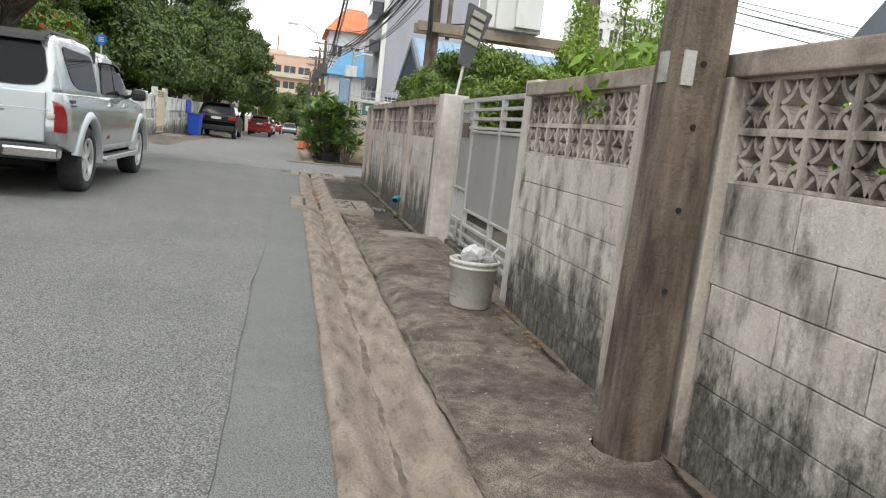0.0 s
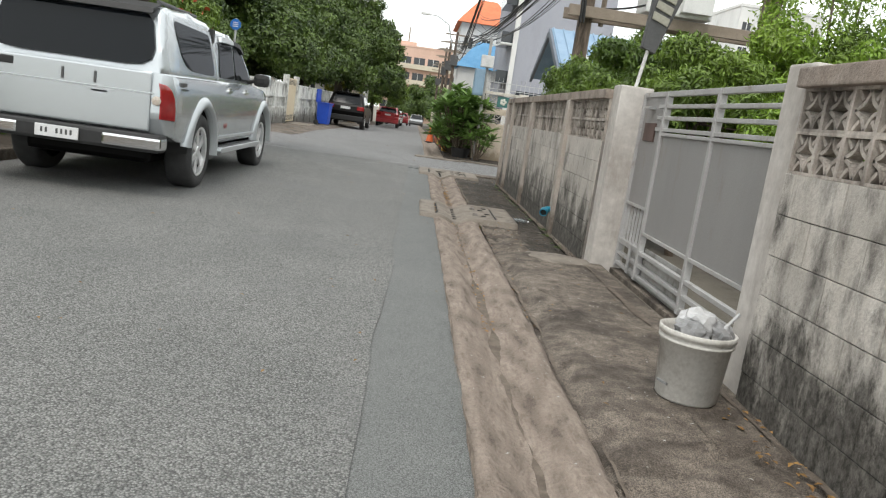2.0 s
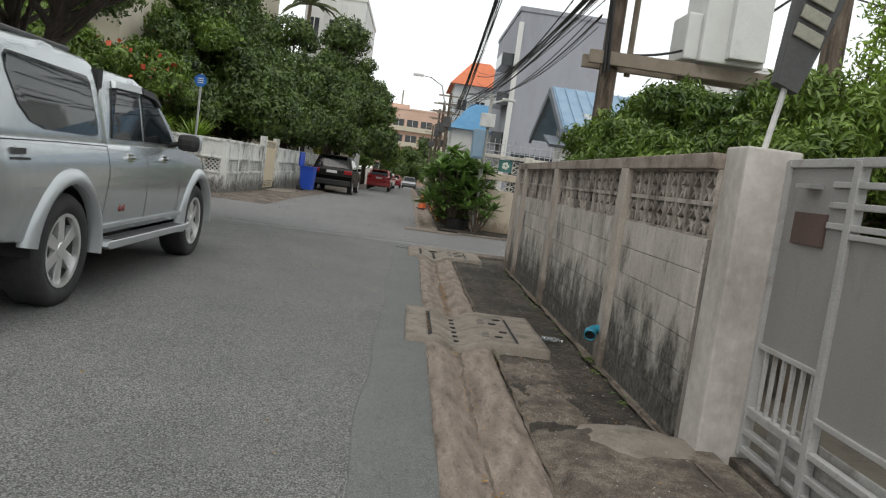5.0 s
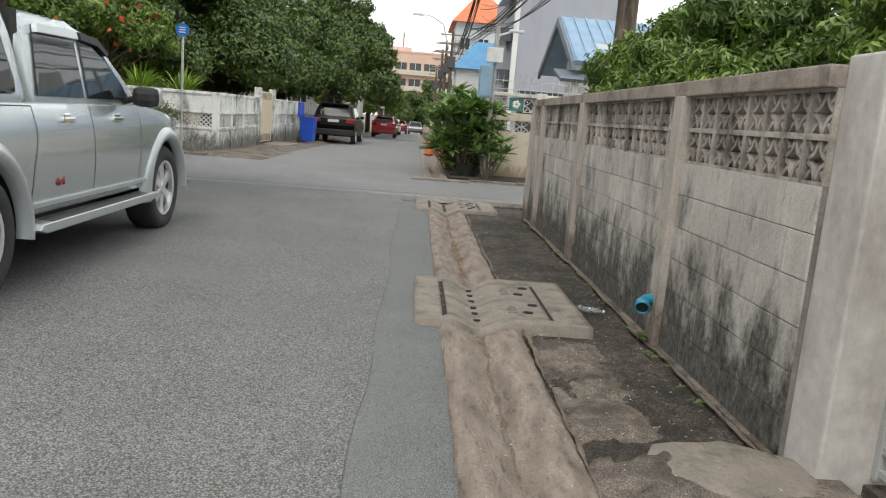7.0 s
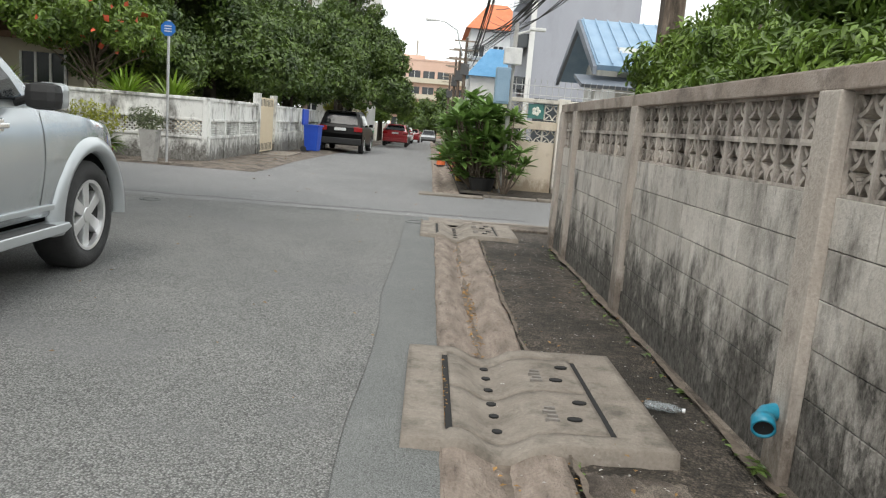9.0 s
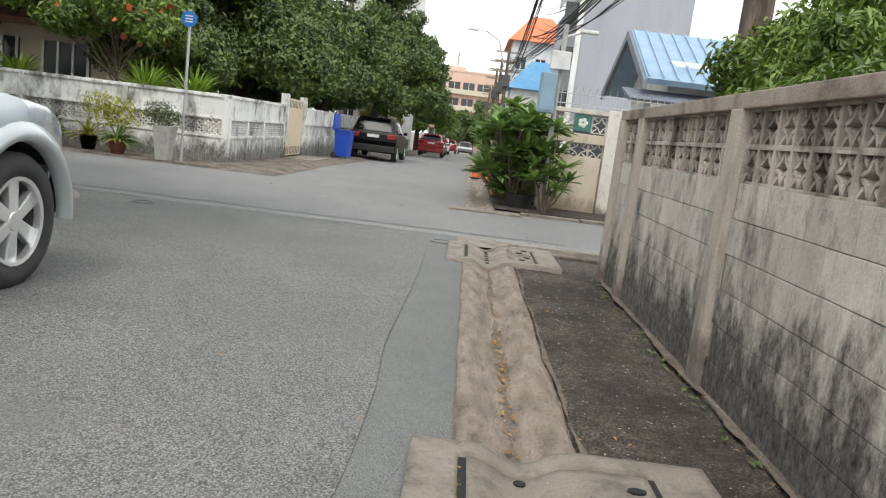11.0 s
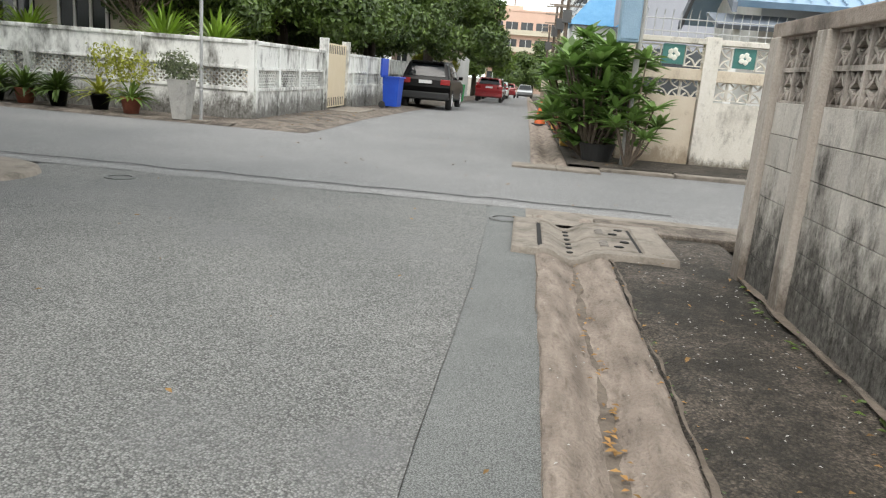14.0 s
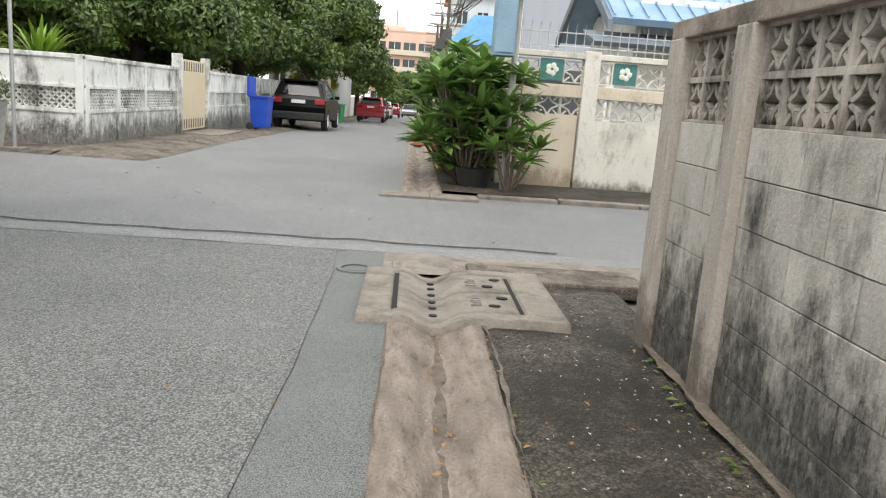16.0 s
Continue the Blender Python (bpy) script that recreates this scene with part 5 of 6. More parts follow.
white_run(30.0, [0.06, 1.3, 2.6, 4.55, 7.6, 9.4, 11.2, 13.0, 15, 17, 19, 21, 23, 25, 27, 29], Matrix.Translation((-4.05, 24.05, 0)) @ Euler((0, 0, math.pi / 2)).to_matrix().to_4x4() @ Matrix.Diagonal((1, 1, 1, 1)), gaps=[(4.6, 6.9)])
fg = thing("garden_gate", "cream sheet-metal garden gate in the white wall", "gate", (-4.08, 28.65, 0))
part("leaf", box(-0.03, 0.02, 0.12, 2.2, 0.08, 1.62, 0.01), "cream_gate", fg)
for a in (0.0, 2.18):
    part("gate_post", box(-0.1, 0.1, a, a + 0.14, -0.05, 1.72, 0.01), "white_wall", fg)
for z in (0.12, 1.38):
    for k in range(10):
        part("slot", box(0.02, 0.026, 0.3 + k * 0.18, 0.36 + k * 0.18, z, z + 0.2), "lamp_grey", fg)
part("sill", box(0.1, 0.9, 0, 2.2, -0.03, 0.06, 0.02), "cover_concrete", fg)

# street sign, tall planter, pots
sg = thing("street_sign", "small blue street sign on a thin grey post", "street sign", (-4.55, 22.95, 0))
part("post", rod((0, 0, 0), (0, 0, 2.85), 0.028, seg=12), "galvanised", sg)
part("base", box(-0.14, 0.14, -0.12, 0.12, 0, 0.05, 0.015), "cover_concrete", sg)
pb = part("panel", lathe([(0.001, -0.012), (0.15, -0.012), (0.15, 0.012), (0.001, 0.012)], 8, None, Matrix.Translation((0.0, -0.04, 2.68)) @ Euler((math.pi / 2, radians(22), 0)).to_matrix().to_4x4()), "sign_blue", sg)
for k in range(3):
    part("text_bar", box(-0.07, 0.07, -0.058, -0.052, 2.62 + k * 0.05, 2.64 + k * 0.05), "plate_white", pb)


def spiky(parent, c, n, length, width, mat, seed, up=0.7, name="foliage", arch_down=0.5):
    """A rosette of arching strap leaves."""
    r = random.Random(seed)
    bm = bmesh.new()
    for _ in range(n):
        a, e = r.uniform(0, 6.283), r.uniform(0.15, 1.0) * up
        l = length * r.uniform(0.6, 1.15)
        d = Vector((math.cos(a), math.sin(a), 0))
        s = Vector((-math.sin(a), math.cos(a), 0)) * width * r.uniform(0.7, 1.2)
        rows = []
        for k, wd in ((0, 0.4), (0.35, 1.0), (0.7, 0.85), (1.0, 0.05)):
            p = Vector(c) + d * l * k * math.cos(e) + Vector((0, 0, l * (k * math.sin(e) * 1.3 - arch_down * k * k * 0.6)))
            rows.append([bm.verts.new(p - s * wd / 2), bm.verts.new(p - Vector((0, 0, width * 0.2 * wd))), bm.verts.new(p + s * wd / 2)])
        for u, v in zip(rows, rows[1:]):
            bm.faces.new((u[0], u[1], v[1], v[0]))
            bm.faces.new((u[1], u[2], v[2], v[1]))
    return part(name, bm, mat, parent)


pl = thing("tall_planter", "tall tapered grey concrete planter with a dry shrub", "planter", (-4.9, 22.98, 0.03))
pl.scale = (0.85, 0.85, 0.86)
bm = bmesh.new()
bmesh.ops.create_cone(bm, cap_ends=True, segments=4, radius1=0.19, radius2=0.29, depth=0.75, matrix=Matrix.Translation((0, 0, 0.375)) @ Matrix.Rotation(math.pi / 4, 4, "Z"))
part("pot", bm, "pot_concrete", pl)
leaf_cloud("shrub", [((0, 0, 0.95), (0.34, 0.3, 0.25)), ((-0.2, 0.1, 1.05), (0.3, 0.25, 0.25))], 900, 0.07, "leaf_grey", pl, seed=31)
for i, (x, y, h, n, mat, pot) in enumerate(((-5.9, 23.2, 0.45, 26, "leaf_mid", "terracotta"), (-7.35, 23.4, 0.5, 60, "leaf_dark", "car_black"), (-8.6, 23.5, 0.6, 60, "leaf_mid", "car_black"), (-9.55, 23.5, 0.4, 30, "leaf_mid", "terracotta"), (-10.7, 23.5, 0.35, 20, "leaf_grey", "terracotta"), (-6.6, 23.45, 0.5, 20, "leaf_yellow", "car_black"), (-8.0, 23.45, 0.55, 50, "leaf_dark", "terracotta"), (-10.1, 23.4, 0.5, 40, "leaf_mid", "car_black"), (-11.6, 23.4, 0.6, 50, "leaf_mid", "terracotta"))):
    t = thing("potted_plant", "green potted plant standing against the white wall", "potted plant", (x, y, 0.03), group="pots along the white wall")
    part("pot", lathe([(0.001, 0), (0.12, 0), (0.17, 0.24), (0.185, 0.24), (0.185, 0.27), (0.165, 0.27), (0.15, 0.22), (0.001, 0.22)], 20), pot, t, smooth=True)
    spiky(t, (0, 0, 0.24), round(n * 2.2), h * 1.15, 0.055, mat, i + 40, 1.15, arch_down=0.9)
leaf_cloud("foliage", [((-5.95, 23.3, 0.8), (0.4, 0.25, 0.3)), ((-6.4, 23.4, 0.9), (0.35, 0.2, 0.3))], 700, 0.08, "leaf_yellow", None, seed=77)
tagged(bpy.data.objects["foliage"] if bpy.data.objects["foliage"].parent is None else bpy.data.objects["foliage.%03d" % 9], "sparse yellow-green shrub against the white wall", "shrub", kind="stuff")


def wheelie(loc, mat, label, rz):
    t = thing("wheelie_bin", label, "wheelie bin", loc, rz)
    bm = box(-0.24, 0.24, -0.27, 0.27, 0.06, 0.92, 0.02)
    for v in bm.verts:
        k = 0.8 + 0.2 * v.co.z
        v.co.x, v.co.y = v.co.x * k, v.co.y * k
    part("tub", bm, mat, t)
    part("rim", box(-0.27, 0.27, -0.30, 0.30, 0.90, 0.94, 0.01), mat, t)
    bm = box(-0.27, 0.27, -0.03, 0.03, 0.94, 1.45, 0.02)
    bm.transform(Matrix.Translation((0, 0.30, 0)))
    part("lid", bm, mat, t)
    for s in (-1, 1):
        part("wheel", rod((s * 0.2, 0.24, 0.1), (s * 0.26, 0.24, 0.1), 0.1, seg=16), "tyre_rubber", t)
    return t


wheelie((-3.25, 33.6, 0.04), "bin_blue", "blue plastic wheelie bin with raised lid", 80)
wheelie((-2.75, 50.0, 0.0), "bin_green", "green plastic wheelie bin by the kerb", 90)
wheelie((-2.75, 51.0, 0.0), "bin_green", "green plastic wheelie bin by the kerb", 90)

# ---- cream corner wall on the right with steel spikes ----
RW = thing("wall_corner", "cream and white corner wall with vent blocks and green flower tiles", "wall", kind="structure")
RY0 = 22.75
part("lower_wall", box(2.25, 3.30, RY0, RY0 + 0.12, -0.05, 1.06), "cream_wall", RW)
part("lower_wall", box(3.55, 14.0, RY0, RY0 + 0.12, -0.05, 1.0), "pale_wall", RW)
part("beam", box(2.2, 14.0, RY0 - 0.03, RY0 + 0.15, 1.30, 1.47, 0.01), "cream_wall", RW)
part("coping", box(2.2, 14.0, RY0 - 0.04, RY0 + 0.16, 1.83, 1.91, 0.01), "pale_wall", RW)
part("post", box(3.32, 3.54, RY0 - 0.06, RY0 + 0.16, -0.05, 1.94, 0.01), "pale_wall", RW)
part("post", box(2.2, 2.34, RY0 - 0.05, RY0 + 0.16, -0.05, 1.92, 0.01), "cream_wall", RW)
for x in (5.6, 8.0, 10.4):
    part("post", box(x, x + 0.22, RY0 - 0.06, RY0 + 0.16, -0.05, 1.94, 0.01), "pale_wall", RW)
part("side_wall", box(2.22, 2.34, RY0 + 0.16, 90, -1.5, 1.5), "cream_wall", RW)
vm2 = vent_mesh(0.34, 0.30, 0.08)
vm2.materials.clear()
vm2.materials.append(MATS["pale_wall"])
for z, skip in ((1.50, True), (1.03, False)):
    x, i = 2.36, 0
    while x < 13:
        if not (3.3 < x + 0.17 < 3.55):
            if skip and i % 3 == 1:
                tl = part("flower_tile", box(x + 0.01, x + 0.33, RY0, RY0 + 0.05, z + 0.02, z + 0.31, 0.008), "tile_green", RW, "green tile with white flower")
                fb = bmesh.new()
                for kk in range(5):
                    a = kk * 1.2566
                    bmesh.ops.create_icosphere(fb, subdivisions=1, radius=0.045, matrix=Matrix.Translation((x + 0.17 + 0.055 * math.cos(a), RY0 - 0.005, z + 0.165 + 0.055 * math.sin(a))) @ Matrix.Diagonal((1, 0.3, 1, 1)))
                part("flower", fb, "flower_white", tl)
            else:
                child("vent_block", vm2, RW, Matrix.Translation((x, RY0 + 0.02, z)) @ Matrix(((0, 1, 0, 0), (1, 0, 0, 0), (0, 0, 1, 0), (0, 0, 0, 1))))
        x += 0.345
        i += 1
sp = thing("spike_fence", "grey steel spike railing on top of the corner wall", "fence", (0, RY0 + 0.06, 1.91))
for z in (0.08, 0.26):
    part("rail", rod((2.25, 0, z), (14, 0, z), 0.009, seg=6), "galvanised", sp)
sm = rod((0, 0, 0), (0, 0, 0.32), 0.007, 0.007, 6)
limb([(0, 0, 0.32), (0, -0.03, 0.37), (0, -0.07, 0.39)], 0.007, 0.003, sm, 6)
sme = bpy.data.meshes.new("spike")
sm.to_mesh(sme)
sm.free()
sme.materials.append(MATS["galvanised"])
for i in range(90):
    child("spike", sme, sp, Matrix.Translation((2.3 + i * 0.125, 0, 0)))

# meter pole with blue boxes
mp = thing("meter_pole", "thin leaning white pole with a blue electric meter box", "utility pole", (2.2, 21.75, 0))
part("pole", rod((0, 0, 0), (0.03, 0, 3.2), 0.042, 0.038, 12), "pot_concrete", mp)
bx = part("meter_box", box(-0.28, -0.02, -0.2, 0.12, 1.72, 2.38, 0.015), "box_blue", mp, "blue steel meter box")
part("box_door", box(-0.26, -0.04, -0.215, -0.20, 1.76, 2.34, 0.004), "box_blue", bx)
part("upper_box", box(-0.16, 0.16, -0.14, 0.08, 2.45, 2.75, 0.015), "trafo_white", mp)
part("lamp_arm", rod((0.03, 0, 3.0), (0.35, -0.1, 3.1), 0.02), "trafo_white", mp)
part("lamp_head", box(0.25, 0.55, -0.17, -0.05, 3.07, 3.13, 0.02), "trafo_white", mp)


def plumeria(base, label, stems, seed, size=0.34):
    """Bare forked stems, each ending in a rosette of long leaves."""
    r = random.Random(seed)
    t = thing("plumeria_bush", label, "shrub", base)
    bm = bmesh.new()
    tips = []
    for i in range(stems):
        a = i * 2.4 + r.uniform(-0.3, 0.3)
        f = math.sqrt((i + 0.4) / stems)
        tip = Vector((0.62 * f * math.cos(a), 0.62 * f * math.sin(a), r.uniform(0.3, 1.0) * (2.0 - 0.7 * f)))
        limb([(0.05 * math.cos(a), 0.05 * math.sin(a), 0), tip * 0.5 + Vector((0, 0, -0.1)), tip], 0.028, 0.014, bm, 6)
        tips.append(tip)
    part("stem", bm, "bark", t)
    for i, tip in enumerate(tips):
        spiky(t, tip, 22, size * 1.15, 0.12, "leaf_plumeria", seed * 100 + i, 0.9, "leaf_rosette", 0.6)
        if i % 3 == 0:
            spiky(t, tip * 0.5, 14, size * 0.9, 0.11, "leaf_plumeria", seed * 300 + i, 0.7, "leaf_rosette", 0.7)
    return t


plumeria((1.75, 22.2, 0.05), "dense dark green plumeria bush at the street corner", 34, 3, 0.40)
plumeria((1.7, 23.6, 0.05), "dense green plumeria bush along the kerb", 40, 5, 0.36)
plumeria((1.75, 25.4, 0.05), "green plumeria bush along the kerb", 30, 6, 0.36)
plumeria((2.25, 21.62, 0.05), "small leafy plumeria beside the meter pole", 12, 8, 0.42).scale = (0.7, 0.55, 0.8)
tp = thing("plant_pot", "black plastic plant pot under the bush", "plant pot", (1.85, 22.0, 0.05))
part("pot", lathe([(0.001, 0), (0.2, 0), (0.26, 0.24), (0.28, 0.26), (0.24, 0.26), (0.001, 0.2)], 20), "black_plastic", tp)
for i, y in enumerate((24.2, 26.0, 27.5, 29.0, 31.0, 33.0)):
    t = thing("potted_plant", "potted green plant on the far pavement", "potted plant", (1.62, y, 0.05), group="pots along the far pavement")
    part("pot", box(-0.2, 0.2, -0.2, 0.2, 0, 0.45, 0.03), "pot_yellow" if i in (0, 3) else "terracotta", t)
    spiky(t, (0, 0, 0.42), 40, 0.6, 0.06, "leaf_mid", 60 + i, 1.3)
co = thing("traffic_cone", "orange traffic cone on a dark base", "traffic cone", (1.2, 31.5, 0.0))
part("base", box(-0.22, 0.22, -0.22, 0.22, 0, 0.05, 0.01), "black_plastic", co)
part("cone", lathe([(0.15, 0.05), (0.03, 0.65), (0.001, 0.66)], 18), "cone_orange", co)

# ---- transformer frame over the side street ----
hp = thing("transformer_frame", "two brown concrete poles carrying a white transformer", "transformer", (0, 16.5, 0))
for x, r in ((3.47, 0.13), (6.95, 0.15)):
    bm = box(x - r, x + r, -r, r, -0.2, 9.0, 0.02)
    for v in bm.verts:
        v.co.x = x + (v.co.x - x) * (1 - 0.03 * v.co.z)
        v.co.y *= 1 - 0.03 * v.co.z
    part("pole", bm, "pole_concrete", hp)
for y in (-0.28, 0.22):
    part("beam", box(3.1, 7.3, y, y + 0.1, 3.25, 3.45, 0.01), "beam_rust", hp)
tr = part("tank", box(4.72, 5.72, -0.4, 0.5, 3.48, 4.85, 0.03), "trafo_white", hp, "white painted transformer tank")
part("tank_lid", box(4.64, 5.80, -0.47, 0.57, 4.82, 4.90, 0.02), "trafo_white", tr)
part("side_panel", box(5.1, 5.66, -0.56, -0.4, 3.55, 4.65, 0.01), "trafo_white", tr)
part("side_tank", box(4.5, 4.72, -0.3, 0.4, 3.5, 4.2, 0.03), "trafo_white", tr)
for k in range(3):
    part("bushing", lathe([(0.05, 0), (0.09, 0.04), (0.05, 0.08), (0.09, 0.12), (0.05, 0.16), (0.08, 0.2), (0.03, 0.24), (0.02, 0.34)], 12, None, Matrix.Translation((4.92 + k * 0.28, 0.05, 4.90))), "bark_dark", tr)
part("side_pole", rod((3.85, 0.3, 3.2), (3.85, 0.3, 5.2), 0.05, seg=8), "beam_rust", hp)
for z in (4.35, 4.75, 5.6):
    part("crossarm", box(2.9, 4.1, -0.22, -0.12, z, z + 0.09, 0.008), "beam_rust", hp)
for k, (ry, rz0) in enumerate(((0.02, 5.2), (0.12, 5.5))):
    part("cable_coil", lathe([(0.22, -0.02), (0.26, 0), (0.22, 0.02), (0.2, 0)], 20, None, Matrix.Translation((3.2 - k * 0.4, -0.25, rz0)) @ Euler((1.4, 0.2, 0)).to_matrix().to_4x4()), "cable_black", hp)


def cable(bm, p, q, sag, r=0.012, n=14):
    p, q = Vector(p), Vector(q)
    pts = [p.lerp(q, i / n) - Vector((0, 0, sag * 4 * (i / n) * (1 - i / n))) for i in range(n + 1)]
    limb(pts, r, r, bm, 5)


def bundle(label, p, q, n, spread, sag, seed, r=0.012):
    rr = random.Random(seed)
    t = thing("cable_bundle", label, "cables")
    for _ in range(n):
        bm = bmesh.new()
        e = lambda: Vector((rr.uniform(-1, 1) * spread * 0.3, rr.uniform(-1, 1) * spread, rr.uniform(-1, 1) * spread))
        cable(bm, Vector(p) + e(), Vector(q) + e(), sag * rr.uniform(0.6, 1.4), r * rr.uniform(0.6, 1.5))
        part("cable", bm, "cable_black", t)
    return t


bundle("thick bundle of sagging black cables across the street", (3.4, 16.3, 4.45), (-9.5, 16.8, 4.35), 14, 0.1, 0.2, 1, 0.010)
bundle("thin black cables crossing the street above the bundle", (3.4, 16.3, 4.75), (-9.5, 16.8, 4.9), 5, 0.15, 0.2, 21, 0.007)
bundle("black cables running along the street to the next pole", (3.3, 16.3, 4.6), (2.75, 60.0, 6.4), 12, 0.25, 0.7, 2, 0.010)
bundle("loose black cables hanging from the knot", (1.7, 16.3, 4.4), (2.9, 60.0, 5.8), 12, 0.25, 1.0, 3, 0.009)
bundle("black cables running along the side street", (3.4, 16.4, 4.9), (7.0, 16.4, 5.2), 5, 0.15, 0.35, 4, 0.010)
bundle("black cables running on past the second pole", (7.0, 16.4, 5.0), (25.0, 16.5, 4.6), 6, 0.25, 0.4, 5, 0.010)
bundle("black service cable drooping to the transformer", (3.7, 16.3, 3.45), (6.6, 16.2, 5.2), 1, 0.02, 0.4, 6, 0.016)
bundle("tangle of black cables hanging down the pole", (3.3, 16.3, 4.8), (3.35, 16.2, 3.2), 14, 0.14, -0.1, 7, 0.012)
bundle("knot of black cables gathered at the crossing", (2.6, 16.3, 4.45), (1.2, 16.4, 4.38), 16, 0.07, 0.05, 8, 0.013)
bundle("fan of thin cables sloping from the pole", (3.3, 16.3, 5.6), (1.6, 16.4, 4.35), 7, 0.2, 0.1, 10, 0.008)
bundle("cables sloping down toward the far corner", (3.2, 16.4, 4.3), (2.3, 30.0, 4.4), 9, 0.5, 0.5, 9, 0.009)
for i, (x, y, h) in enumerate(((2.9, 62, 8), (2.7, 68, 8), (2.6, 75, 8), (2.6, 95, 8))):
    t = thing("far_utility_pole", "grey concrete utility pole hung with cables", "utility pole", (x, y, 0), group="poles along the street")
    part("shaft", rod((0, 0, 0), (0, 0, h), 0.16, 0.1, 8), "pole_concrete", t)
    for z in (h - 1.6, h - 0.9, h - 0.3):
        part("crossarm", box(-0.9, 0.9, -0.06, 0.06, z, z + 0.1), "beam_rust", t)
    part("clutter", box(-0.3, 0.3, -0.25, 0.0, h - 2.6, h - 1.8, 0.03), "lamp_grey", t)
sl = thing("street_lamp", "curved-arm grey street lamp over the road", "street lamp", (2.6, 60.2, 0))
bm = bmesh.new()
limb([(0, 0, 6.5), (-0.5, 0, 8.2), (-1.4, 0, 8.7), (-2.0, 0, 8.75)], 0.05, 0.04, bm)
part("arm", bm, "galvanised", sl)
part("head", box(-2.7, -1.95, -0.14, 0.14, 8.66, 8.84, 0.05), "trafo_white", sl)


# ---- buildings ----
def building(name, label, x0, x1, y0, y1, h, mat, cols, rows, face="y", roof=None, roof_h=1.6, win=(0.5, 0.55), z_first=1.2, over=0.5, win_label=""):
    t = thing(name, label, "building", ((x0 + x1) / 2, (y0 + y1) / 2, 0))
    w, d = (x1 - x0) / 2, (y1 - y0) / 2
    part("wall", box(-w, w, -d, d, -2.0, h + 1.0, 0.0), mat, t)
    st = (h - z_first) / max(1, rows)
    for side in face:
        for i in range(cols):
            for j in range(rows):
                z0 = z_first + j * st + st * (1 - win[1]) * 0.45
                z1 = z0 + st * win[1]
                if side == "y":
                    c = -w + (i + 0.5) * 2 * w / cols
                    hw = w / cols * win[0]
                    wo = part("window", box(c - hw, c + hw, -d - 0.05, -d + 0.02, z0, z1), "window_dark", t)
                    part("frame", box(c - 0.04, c + 0.04, -d - 0.08, -d - 0.05, z0, z1), "trafo_white", wo)
                    part("sill", box(c - hw - 0.08, c + hw + 0.08, -d - 0.18, -d, z0 - 0.1, z0), "trafo_white", wo)
                else:
                    c = -d + (i + 0.5) * 2 * d / cols
                    hw = d / cols * win[0]
                    wo = part("window", box(-w - 0.05, -w + 0.02, c - hw, c + hw, z0, z1), "window_dark", t)
                    part("sill", box(-w - 0.18, -w, c - hw - 0.08, c + hw + 0.08, z0 - 0.1, z0), "trafo_white", wo)
    if roof:
        bm = bmesh.new()
        a = [bm.verts.new(p) for p in ((-w - over, -d - over, h + 1.0), (w + over, -d - over, h + 1.0), (w + over, d + over, h + 1.0), (-w - over, d + over, h + 1.0))]
        b = [bm.verts.new(p) for p in ((-w * 0.35, -d * 0.1, h + 1.0 + roof_h), (w * 0.35, -d * 0.1, h + 1.0 + roof_h), (w * 0.35, d * 0.1, h + 1.0 + roof_h), (-w * 0.35, d * 0.1, h + 1.0 + roof_h))]
        bm.faces.new(a)
        bm.faces.new(b[::-1])
        for i in range(4):
            bm.faces.new((a[i], a[(i + 1) % 4], b[(i + 1) % 4], b[i]))
        part("roof", bm, roof, t)
    else:
        part("parapet", box(-w - 0.08, w + 0.08, -d - 0.08, d + 0.08, h + 1.0, h + 1.35, 0.03), mat, t)
    return t


gb = building("grey_building", "tall plain grey-blue plastered building", 7.1, 14.5, 60, 74, 13.4, "building_grey", 3, 1, "", None)
part("edge_pier", box(-3.75, -3.4, -7.2, -6.9, -0.1, 13.6), "building_white", gb)
for k in range(4):
    part("balcony", box(-4.6, -3.7, -6.5 + 0.0, -2.5, 1.8 + k * 2.9, 2.7 + k * 2.9, 0.02), "window_dark", gb)
part("ground_opening", box(-3.0, 3.0, -7.06, -6.9, 0.5, 4.2), "window_dark", gb)
building("orange_roof_house", "white three-storey house with an orange tiled roof", 3.9, 9.3, 80, 90, 10.3, "building_white", 3, 3, "yx", "roof_orange", 3.0, z_first=4.5)
building("blue_roof_house", "low house with a bright blue metal roof", 3.9, 8.9, 73.5, 78.5, 5.4, "building_white", 3, 1, "y", "roof_blue", 2.6, over=0.4)
ap = building("apartment_block", "pink and beige apartment block with balconies far down the street", -7.0, 6.5, 150, 165, 13.0, "building_pink", 5, 4, "y", None, win=(0.8, 0.5))
part("upper_floor", box(-6.8, -1.0, -5, 7.4, 13.0, 15.2), "building_pink", ap)
for j in range(4):
    part("balcony_slab", box(-6.8, 6.6, -8.4, -7.4, 1.1 + j * 2.95, 2.0 + j * 2.95), "beige_wall", ap)
part("mast", rod((-2.6, -4, 15.2), (-2.6, -4, 18.0), 0.15, seg=6), "beam_rust", ap)
building("white_building", "white three-storey building behind the trees", -10.0, -4.9, 70, 84, 14.6, "building_white", 3, 4, "yx", None)
building("pale_tower", "pale apartment tower far behind the trees", 36, 46, 90, 100, 18, "building_white", 5, 6, "y", None)
building("tall_house_left", "beige block with brick-red bands behind the trees", -24, -13, 62, 74, 19, "beige_wall", 4, 5, "y", None)

